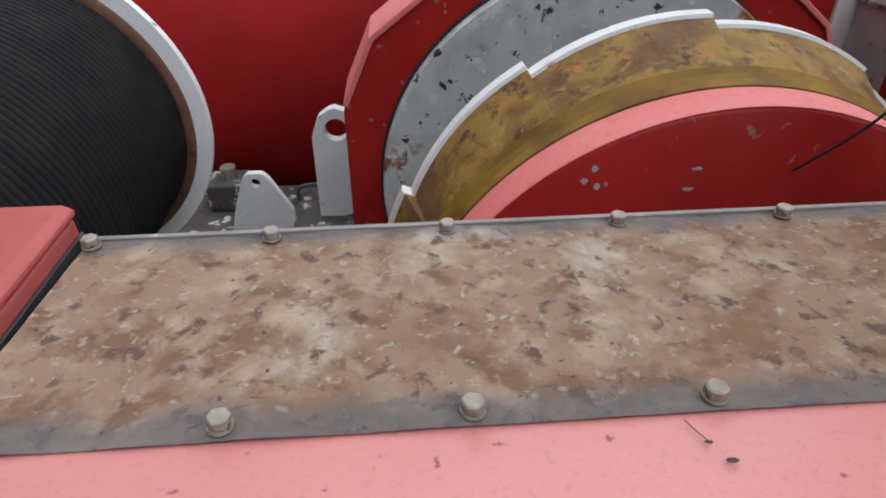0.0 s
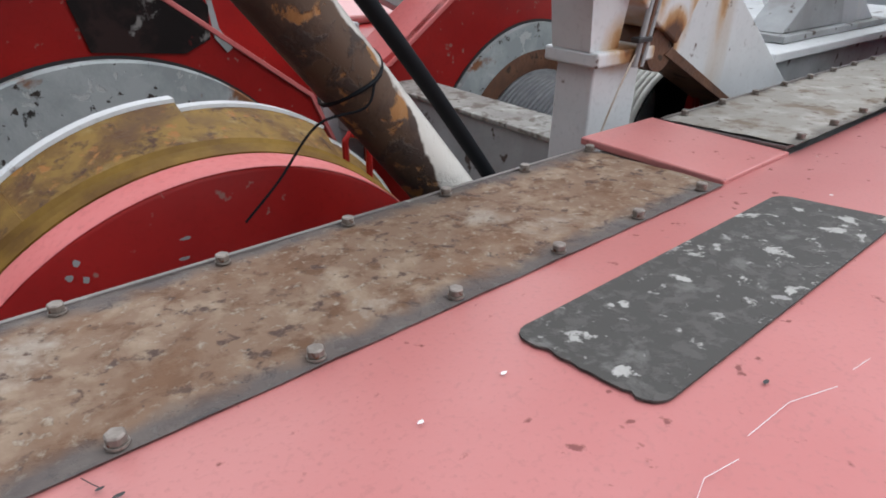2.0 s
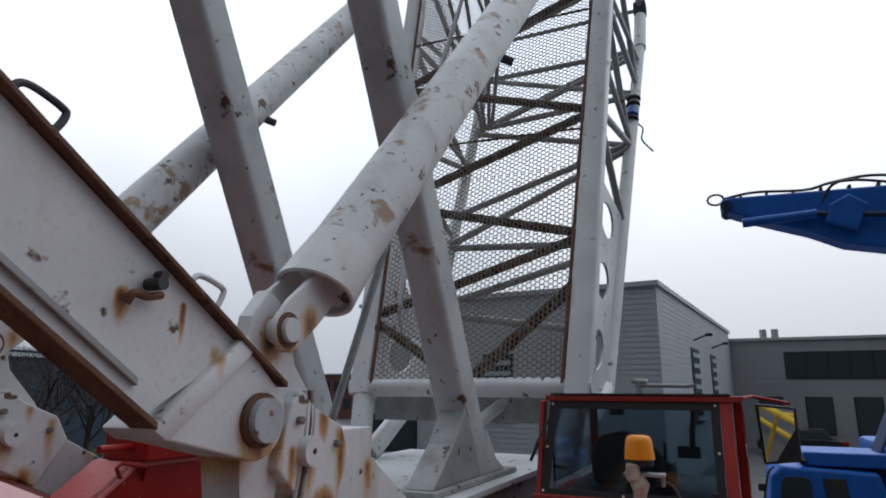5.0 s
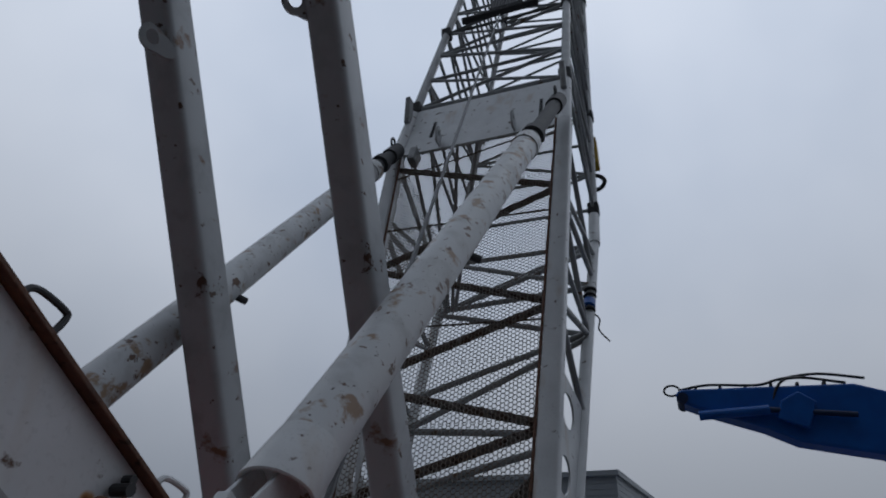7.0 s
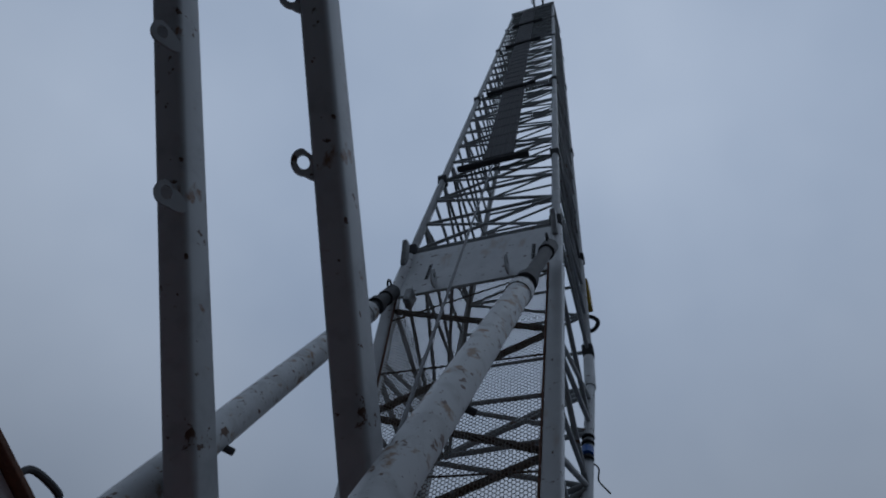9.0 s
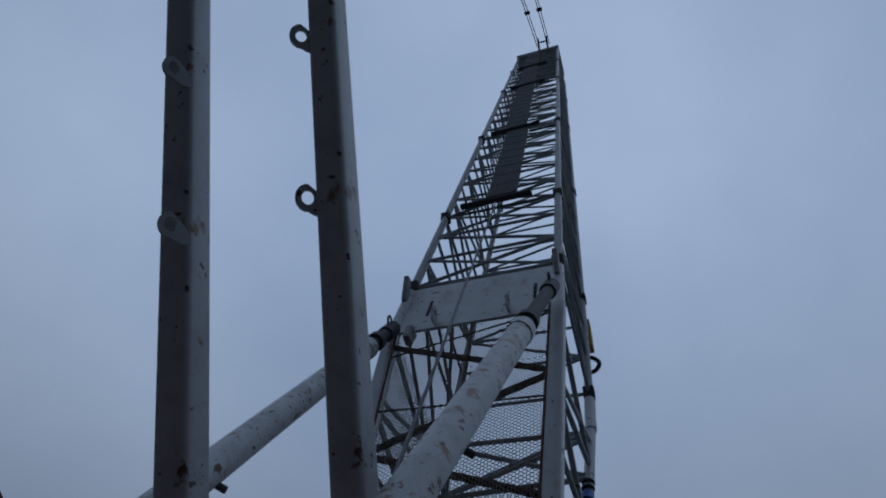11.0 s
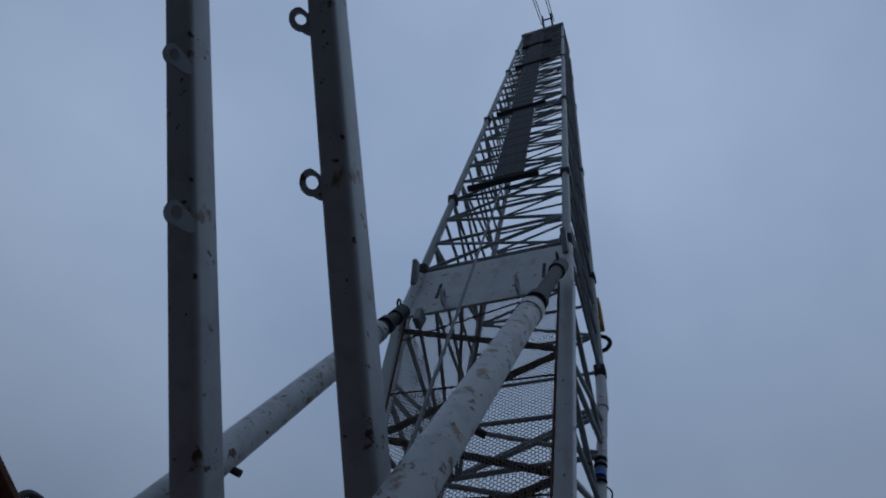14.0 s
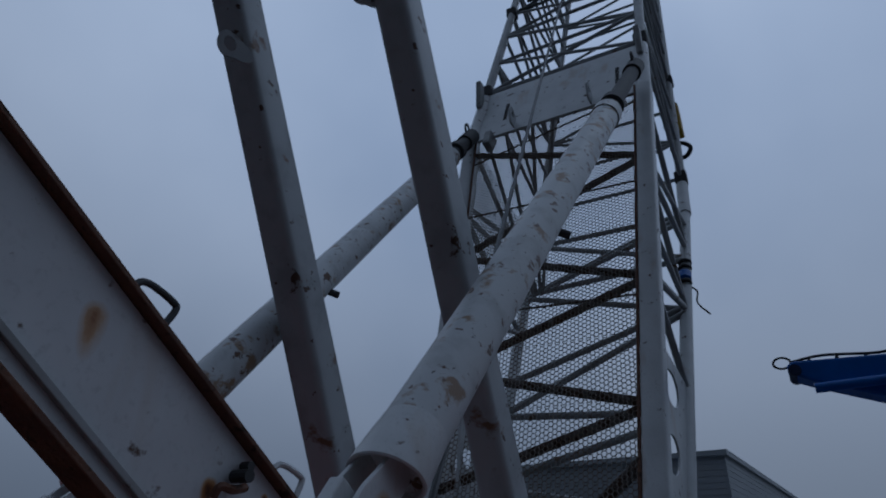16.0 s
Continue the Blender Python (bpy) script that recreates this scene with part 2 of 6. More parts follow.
M_PINSTEEL = mat("bluish_pin_steel", (0.42, 0.45, 0.48), (0.33, 0.36, 0.38), 8.0, 0.4, 0.2, 0.1, chips=(0.2, 0.1, 0.05), amount=0.2)
M_PADS = layered("black_anti_slip_tread", (0.048, 0.045, 0.041), [((0.075, 0.07, 0.065), 34.0, 0.5, 0.1), ((0.12, 0.115, 0.108), 12.0, 0.57, 0.08), ((0.36, 0.35, 0.33), 15.0, 0.60, 0.03), ((0.26, 0.25, 0.24), 34.0, 0.63, 0.03)], 0.75)
M_ROPE = mat("greasy_black_wire_rope", (0.008, 0.008, 0.009), (0.014, 0.013, 0.013), 9.0, 0.75, 0.0, 0.4, gloss=0.12)
M_ROPEGREY = mat("bare_grey_wire_rope", (0.15, 0.155, 0.16), (0.09, 0.095, 0.10), 20.0, 0.45, 0.4, 0.4)
M_ROPEPALE = mat("pale_wire_rope", (0.50, 0.50, 0.46), (0.38, 0.38, 0.35), 20.0, 0.5, 0.2, 0.4)
M_HOSE = plain("black_rubber_hose", (0.007, 0.008, 0.010), 0.65, gloss=0.12)
M_BLACK = plain("black_seal", (0.018, 0.018, 0.02), 0.5)
M_GLASS = plain("dark_tinted_glass", (0.024, 0.035, 0.046), 0.05, gloss=0.5)
M_CABGLASS = plain("smoked_cab_glass", (0.42, 0.50, 0.56), 0.02, transmission=1.0)
M_PANE = plain("window_glass", (0.05, 0.065, 0.075), 0.05)
M_BLUE = mat("blue_excavator_paint", (0.010, 0.125, 0.50), (0.008, 0.10, 0.42), 3.0, 0.35, bump=0.03)
M_BLUEDARK = mat("dark_blue_recess", (0.01, 0.03, 0.10), (0.008, 0.02, 0.07), 3.0, 0.5)
M_ORANGE = plain("amber_beacon_lens", (0.85, 0.29, 0.015), 0.2)
M_TAPE = mat("grubby_white_tape", (0.52, 0.47, 0.40), (0.35, 0.27, 0.19), 18.0, 0.7, bump=0.5)
M_CLADDING = mat("grey_sheet_cladding", (0.50, 0.525, 0.545), (0.46, 0.485, 0.505), 0.3, 0.5, bump=0.0)
M_CLADSIDE = mat("grey_panel_cladding", (0.36, 0.375, 0.39), (0.335, 0.35, 0.365), 0.3, 0.5, bump=0.0)
M_DARKBLD = mat("dark_blue_shed_cladding", (0.022, 0.040, 0.062), (0.03, 0.05, 0.072), 0.3, 0.6, bump=0.0)
M_BRICK = mat("far_red_brick", (0.20, 0.09, 0.075), (0.16, 0.07, 0.06), 0.5, 0.8)
M_FRAME = plain("dark_window_frame", (0.03, 0.032, 0.035), 0.4)
M_GROUND = mat("damp_grey_yard_paving", (0.088, 0.091, 0.092), (0.058, 0.06, 0.062), 0.35, 0.45, bump=0.25, chips=(0.07, 0.07, 0.07), amount=0.3, chip_size=1.2, grain=9)
M_BARK = mat("dark_bark", (0.06, 0.045, 0.038), (0.04, 0.03, 0.026), 10.0, 0.9)
M_LEAF = mat("dull_brown_twigs", (0.055, 0.04, 0.038), (0.035, 0.028, 0.03), 3.0, 0.9, bump=0)
M_HEDGE = mat("hedge_leaves", (0.05, 0.08, 0.025), (0.03, 0.05, 0.018), 3.0, 0.8, bump=0)
M_YELLOW = mat("yellow_paint", (0.55, 0.36, 0.02), (0.48, 0.30, 0.02), 4.0, 0.45)
M_MESH = mat("rusty_wire_mesh", (0.30, 0.28, 0.25), (0.20, 0.14, 0.09), 2.0, 0.6, bump=0)
M_DARKMETAL = mat("dark_grating_steel", (0.045, 0.047, 0.052), (0.06, 0.06, 0.062), 4.0, 0.6, bump=0)
M_CAR = plain("black_car_paint", (0.02, 0.021, 0.024), 0.2)
M_MIRROR = plain("mirror_glass", (0.85, 0.86, 0.87), 0.02, 1.0)
M_CLEAR = plain("white_plastic", (0.7, 0.71, 0.72), 0.4)
M_GRATE = mat("white_walkway_grating", (0.6, 0.6, 0.58), (0.5, 0.5, 0.48), 8.0, 0.6)
M_LOUVRE = plain("pale_blue_louvre", (0.42, 0.50, 0.53), 0.4)
M_PINKROPE = plain("faded_orange_hose", (0.50, 0.20, 0.13), 0.6)
M_TAILLIGHT = plain("red_lamp_lens", (0.45, 0.01, 0.01), 0.2)

# Grime and white flakes on a base blackened for the shaded gaps.
M_GRIMY = layered("grimy_deck_paint_blackened_for_shade", (0.05, 0.045, 0.04), [((0.085, 0.075, 0.065), 7.0, 0.50, 0.1), ((0.38, 0.37, 0.34), 9.0, 0.585, 0.03), ((0.03, 0.028, 0.026), 20.0, 0.55, 0.05)], 0.6)
M_RAM = layered("scuffed_white_tube_paint", (0.56, 0.575, 0.58), [((0.44, 0.45, 0.45), 4.0, 0.50, 0.14), ((0.28, 0.19, 0.12), 6.0, 0.575, 0.08), ((0.11, 0.055, 0.03), 10.0, 0.60, 0.04), ((0.06, 0.045, 0.04), 26.0, 0.66, 0.03)], 0.45, 0.25)
# White posts greyed: shade on their rear faces is put into the paint.
M_POST = layered("shade_greyed_white_post_paint", (0.47, 0.49, 0.50), [((0.38, 0.395, 0.405), 2.5, 0.50, 0.14), ((0.20, 0.12, 0.075), 3.5, 0.62, 0.06), ((0.09, 0.05, 0.032), 9.0, 0.635, 0.03)], 0.45, 0.2)


def stained(name, stains):
    """Off-white paint with rust that has run down from pins, bolts and seams; stains are (x, z, width, run, strength)."""
    m = mat(name, (0.62, 0.635, 0.64), (0.52, 0.535, 0.54), 3.0, 0.45, bump=0.06, chips=(0.10, 0.06, 0.04), amount=0.2, chip_size=13, streaks=(0.40, 0.30, 0.20), streak_amount=0.4)
    n, l = m.node_tree.nodes, m.node_tree.links
    b = n["Principled BSDF"]
    clean = b.inputs["Base Color"].links[0].from_socket
    place = n.new("ShaderNodeNewGeometry")
    split = n.new("ShaderNodeSeparateXYZ")
    l.new(place.outputs["Position"], split.inputs[0])

    def do(op, a, c=None):
        k = n.new("ShaderNodeMath")
        k.operation = op
        for slot, v in ((0, a), (1, c)):
            if v is None:
                continue
            if isinstance(v, (int, float)):
                k.inputs[slot].default_value = v
            else:
                l.new(v, k.inputs[slot])
        return k.outputs[0]

    total = None
    for x, z, wide, run, strength in stains:
        u = do("DIVIDE", do("SUBTRACT", split.outputs[0], x), wide)
        fall = do("SUBTRACT", z, split.outputs[2])
        v = do("MAXIMUM", do("DIVIDE", fall, run), do("DIVIDE", do("MULTIPLY", fall, -1.0), wide))
        far = do("SQRT", do("ADD", do("MULTIPLY", u, u), do("MULTIPLY", v, v)))
        f = do("MULTIPLY", do("MAXIMUM", do("SUBTRACT", 1.0, far), 0.0), strength)
        total = f if total is None else do("MAXIMUM", total, f)
    noises = []
    for scale, stretch in ((26.0, (1, 1, 0.25)), (60.0, (1, 1, 1))):
        k = n.new("ShaderNodeMapping")
        k.inputs["Scale"].default_value = stretch
        l.new(place.outputs["Position"], k.inputs[0])
        t = n.new("ShaderNodeTexNoise")
        t.inputs["Scale"].default_value, t.inputs["Detail"].default_value = scale, 5.0
        l.new(k.outputs[0], t.inputs["Vector"])
        noises.append(t.outputs[0])
    rough_edge = do("MULTIPLY", total, do("ADD", do("MULTIPLY", noises[0], 1.7), do("MULTIPLY", noises[1], 0.6)))
    col = clean
    for lo, hi, tone in ((0.06, 0.30, (0.46, 0.30, 0.16)), (0.24, 0.46, (0.30, 0.135, 0.045)), (0.42, 0.62, (0.085, 0.04, 0.024))):
        r = n.new("ShaderNodeMapRange")
        r.inputs[1].default_value, r.inputs[2].default_value = lo, hi
        l.new(rough_edge, r.inputs[0])
        x = n.new("ShaderNodeMix")
        x.data_type = "RGBA"
        l.new(r.outputs[0], x.inputs[0])
        l.new(col, x.inputs[6])
        x.inputs[7].default_value = (*tone, 1)
        col = x.outputs[2]
    l.new(col, b.inputs["Base Color"])
    return m


STAINS = [
    (1.765, 0.55, 0.11, 0.22, 0.8), (2.07, 0.44, 0.08, 0.22, 0.7), (2.28, 0.50, 0.05, 0.36, 0.7), (2.165, 0.57, 0.045, 0.12, 0.7),
    (1.925, 0.85, 0.08, 0.14, 0.9), (2.045, 0.90, 0.08, 0.14, 0.65), (1.255, 0.885, 0.03, 0.09, 0.85), (1.445, 0.88, 0.016, 0.12, 0.9),
    (1.575, 0.76, 0.03, 0.10, 0.5), (1.96, 0.215, 0.13, 0.10, 0.5), (1.99, 0.46, 0.03, 0.25, 0.5), (2.175, 0.24, 0.11, 0.15, 0.95),
    (2.515, 0.36, 0.05, 0.22, 0.5), (0.86, 1.19, 0.04, 0.12, 0.5), (1.93, 0.62, 0.03, 0.3, 0.7)]
M_STAINED = stained("rust_stained_white_paint", [(x, z, w, run, s * 0.8) for x, z, w, run, s in STAINS])
M_LESS_STAINED = stained("lightly_stained_white_paint", [(x, z, w * 0.8, run * 0.8, s * 0.5) for x, z, w, run, s in STAINS])
# Rust speckles, with the base also darkened for the braces' backlit shade.
M_BRACE = layered("rust_speckled_shade_dark_brace_paint", (0.17, 0.155, 0.14), [((0.08, 0.05, 0.033), 7.0, 0.45, 0.10), ((0.04, 0.024, 0.018), 17.0, 0.55, 0.05), ((0.30, 0.30, 0.29), 11.0, 0.60, 0.05)], 0.6, 0.3)


def oily_edges(m, half, tone):
    """A dark oily band of uneven width along both long edges of a plate."""
    n, l = m.node_tree.nodes, m.node_tree.links
    b = n["Principled BSDF"]
    b.inputs["Specular IOR Level"].default_value = 0.12
    before = b.inputs["Base Color"].links[0].from_socket
    co = n.new("ShaderNodeTexCoord")
    split = n.new("ShaderNodeSeparateXYZ")
    t = n.new("ShaderNodeTexNoise")
    t.inputs["Scale"].default_value, t.inputs["Detail"].default_value = 12.0, 6.0
    away, wobble, total = (n.new("ShaderNodeMath") for k in range(3))
    away.operation = "ABSOLUTE"
    wobble.operation = "MULTIPLY"
    wobble.inputs[1].default_value = 0.09
    l.new(co.outputs["Object"], split.inputs[0])
    l.new(co.outputs["Object"], t.inputs["Vector"])
    l.new(split.outputs[1], away.inputs[0])
    l.new(t.outputs[0], wobble.inputs[0])
    l.new(away.outputs[0], total.inputs[0])
    l.new(wobble.outputs[0], total.inputs[1])
    r = n.new("ShaderNodeMapRange")
    r.inputs[1].default_value, r.inputs[2].default_value, r.inputs[4].default_value = half - 0.005, half + 0.03, 0.8
    l.new(total.outputs[0], r.inputs[0])
    x = n.new("ShaderNodeMix")
    x.data_type = "RGBA"
    l.new(r.outputs[0], x.inputs[0])
    l.new(before, x.inputs[6])
    x.inputs[7].default_value = (*tone, 1)
    l.new(x.outputs[2], b.inputs["Base Color"])


for m in (M_RATCHET, M_GROOVE, M_BRACE, M_DISC, M_GREYPLATE):
    m.node_tree.nodes["Principled BSDF"].inputs["Specular IOR Level"].default_value = 0.2
oily_edges(M_RUSTPLATE, 0.195, (0.085, 0.08, 0.082))
oily_edges(M_GREYPLATE, 0.215, (0.10, 0.09, 0.08))

# ---- builders ----
ORIGIN = {}


def thing(name, at, label, category, group="", kind=""):
    ob = new(name)
    ob.location = at
    ob.empty_display_size = 0.1
    ORIGIN[ob] = Vector(at)
    return tagged(ob, label, category, group, kind)


def part(name, bm, material, parent, label="", smooth=False):
    origin = ORIGIN[parent] if parent else Vector((0, 0, 0))
    bmesh.ops.translate(bm, verts=bm.verts, vec=-origin)
    bmesh.ops.recalc_face_normals(bm, faces=bm.faces)
    me = bpy.data.meshes.new(name)
    bm.to_mesh(me)
    bm.free()
    for m in material if isinstance(material, (list, tuple)) else [material]:
        me.materials.append(m)
    if smooth:
        for f in me.polygons:
            f.use_smooth = True
        me.set_sharp_from_angle(angle=radians(35))
    ob = new(name, me)
    if parent:
        ob.parent = parent
    ORIGIN[ob] = origin
    if label:
        ob["label"] = label
    return ob


def solid(name, bm, material, at, label, category, group="", kind="", smooth=False):
    """A thing of one mesh."""
    key = new("spare")
    ORIGIN[key] = Vector(at)
    ob = part(name, bm, material, key, "", smooth)
    ob.parent = None
    ob.location = at
    bpy.data.objects.remove(key)
    return tagged(ob, label, category, group, kind)


def bevelled(bm, amount, segs=2):
    if amount:
        edges = [e for e in bm.edges if len(e.link_faces) == 2 and e.calc_face_angle(0) > 0.6]
        bmesh.ops.bevel(bm, geom=edges, offset=amount, segments=segs, affect="EDGES", profile=0.5)
    return bm


def box(x0, x1, y0, y1, z0, z1, bevel=0.0, bm=None):
    own = bmesh.new()
    bmesh.ops.create_cube(own, size=1.0, matrix=Matrix.LocRotScale(((x0 + x1) / 2, (y0 + y1) / 2, (z0 + z1) / 2), None, (abs(x1 - x0), abs(y1 - y0), abs(z1 - z0))))
    bevelled(own, bevel)
    return merge(bm, own)


def merge(bm, own):
    if bm is None:
        return own
    me = bpy.data.meshes.new("tmp")
    own.to_mesh(me)
    bm.from_mesh(me)
    bpy.data.meshes.remove(me)
    own.free()
    return bm


def prism(points, y0, y1, bevel=0.0, bm=None, axis="y"):
    """A flat outline in x and z (or y and z, x and y) pulled out along the third axis."""
    own = bmesh.new()

    def at(a, b, c):
        return {"y": (a, c, b), "x": (c, a, b), "z": (a, b, c)}[axis]
    lo = [own.verts.new(at(a, b, y0)) for a, b in points]
    hi = [own.verts.new(at(a, b, y1)) for a, b in points]
    own.faces.new(lo)
    own.faces.new(hi[::-1])
    for i in range(len(points)):
        j = (i + 1) % len(points)
        own.faces.new((lo[i], hi[i], hi[j], lo[j]))
    bmesh.ops.recalc_face_normals(own, faces=own.faces)
    bevelled(own, bevel)
    return merge(bm, own)


def tube(p, q, r, n=12, bm=None, r2=None, caps=True):
    own = bmesh.new()
    p, q = Vector(p), Vector(q)
    d = q - p
    m = Matrix.Translation((p + q) / 2) @ d.to_track_quat("Z", "Y").to_matrix().to_4x4()
    bmesh.ops.create_cone(own, cap_ends=caps, segments=n, radius1=r, radius2=r if r2 is None else r2, depth=d.length, matrix=m)
    return merge(bm, own)


def sweep(points, r, n=8, bm=None):
    """A bent pipe through the points."""
    own = bm or bmesh.new()
    pts = [Vector(p) for p in points]
    rings = []
    for i, p in enumerate(pts):
        d = (pts[min(i + 1, len(pts) - 1)] - pts[max(i - 1, 0)]).normalized()
        side = d.orthogonal().normalized() if not rings else (last - d * last.dot(d)).normalized()
        last = side
        up = d.cross(side)
        rings.append([own.verts.new(p + r * (math.cos(a) * side + math.sin(a) * up)) for a in (math.tau * k / n for k in range(n))])
    for a, b in zip(rings, rings[1:]):
        for k in range(n):
            own.faces.new((a[k], a[(k + 1) % n], b[(k + 1) % n], b[k]))
    own.faces.new(rings[0][::-1])
    own.faces.new(rings[-1])
    return own


def curve(points, steps=6):
    """A smooth line through the points."""
    p = [Vector(q) for q in points]
    p = [2 * p[0] - p[1], *p, 2 * p[-1] - p[-2]]
    out = []
    for a, b, c, d in zip(p, p[1:], p[2:], p[3:]):
        for k in range(steps):
            t = k / steps
            out.append(0.5 * (2 * b + (c - a) * t + (2 * a - 5 * b + 4 * c - d) * t * t + (3 * b - a - 3 * c + d) * t ** 3))
    return out + [p[-2]]


def lathe(profile, cx, cz, n=96, a0=0.0, a1=math.tau, bm=None):
    """A ring about an axis along y at x = cx, z = cz; profile: (radius, y) pairs."""
    own = bm or bmesh.new()
    whole = a1 - a0 > 6.28
    count = n if whole else n + 1
    rings = []
    for r, y in profile:
        rings.append([own.verts.new((cx + r * math.cos(a0 + (a1 - a0) * k / n), y, cz + r * math.sin(a0 + (a1 - a0) * k / n))) for k in range(count)])
    for a, b in zip(rings, rings[1:]):
        for k in range(n):
            j = (k + 1) % count
            own.faces.new((a[k], a[j], b[j], b[k]))
    return own


def ring_outline(cx, cz, r, n=40, a0=0.0, a1=math.tau):
    return [(cx + r * math.cos(a0 + (a1 - a0) * k / n), cz + r * math.sin(a0 + (a1 - a0) * k / n)) for k in range(n)]


def plate_with_hole(outer, hole_x, hole_z, hole_r, y0, y1, bm=None, n=24):
    """A plate in x and z with one round hole through it along y."""
    own = bmesh.new()
    inner = [(hole_x + hole_r * math.cos(math.tau * k / n), hole_z + hole_r * math.sin(math.tau * k / n)) for k in range(n)]
    hull = []
    for k in range(n):
        a = math.tau * k / n
        d = Vector((math.cos(a), math.sin(a)))
        best = None
        for i in range(len(outer)):
            p, q = Vector(outer[i]) - Vector((hole_x, hole_z)), Vector(outer[(i + 1) % len(outer)]) - Vector((hole_x, hole_z))
            e = q - p
            det = d.x * -e.y + d.y * e.x
            if abs(det) < 1e-9:
                continue
            t = (p.x * -e.y + p.y * e.x) / det
            s = (d.x * p.y - d.y * p.x) / det
            if t > 0 and -1e-6 <= s <= 1 + 1e-6 and (best is None or t < best):
                best = t
        hull.append((hole_x + d.x * best, hole_z + d.y * best))
    rows = [[own.verts.new((a, y, b)) for a, b in ring] for ring, y in ((inner, y0), (hull, y0), (hull, y1), (inner, y1))]
    for a, b in ((0, 1), (1, 2), (2, 3), (3, 0)):
        for k in range(n):
            j = (k + 1) % n
            own.faces.new((rows[a][k], rows[a][j], rows[b][j], rows[b][k]))
    return merge(bm, own)


def bolt_mesh(r=0.0145, h=0.014):
    bm = bmesh.new()
    bmesh.ops.create_cone(bm, cap_ends=True, segments=20, radius1=r * 1.05, radius2=r * 1.02, depth=0.003, matrix=Matrix.Translation((0, 0, 0.0015)))
    own = bmesh.new()
    bmesh.ops.create_cone(own, cap_ends=True, segments=6, radius1=r, radius2=r, depth=h, matrix=Matrix.Translation((0, 0, 0.003 + h / 2)))
    bevelled(own, 0.002, 1)
    merge(bm, own)
    me = bpy.data.meshes.new("bolt")
    bm.to_mesh(me)
    bm.free()
    me.materials.append(M_BOLT)
    return me


BOLT = bolt_mesh(0.013, 0.013)


def bolts(parent, places, me=BOLT, turn=None):
    for k, p in enumerate(places):
        ob = new("bolt", me)
        ob.parent = parent
        ob.location = Vector(p) - ORIGIN[parent]
        ob.rotation_euler = turn or (0, 0, 0.7 * k)


GROUND_Z = -2.7
YC = 1.87


def mirror_y(y):
    return 2 * YC - y

# ---- ground ----
bm = bmesh.new()
bmesh.ops.create_grid(bm, x_segments=2, y_segments=2, size=1500, matrix=Matrix.Translation((0, 0, GROUND_Z)))
tagged(part("ground", bm, M_GROUND, None), "damp grey paved industrial yard", "ground", kind="structure")

# ---- machine house: hood, cover plates ----


def roof_z(y):
    return 0.012 + 0.1 * (0.43 - y)


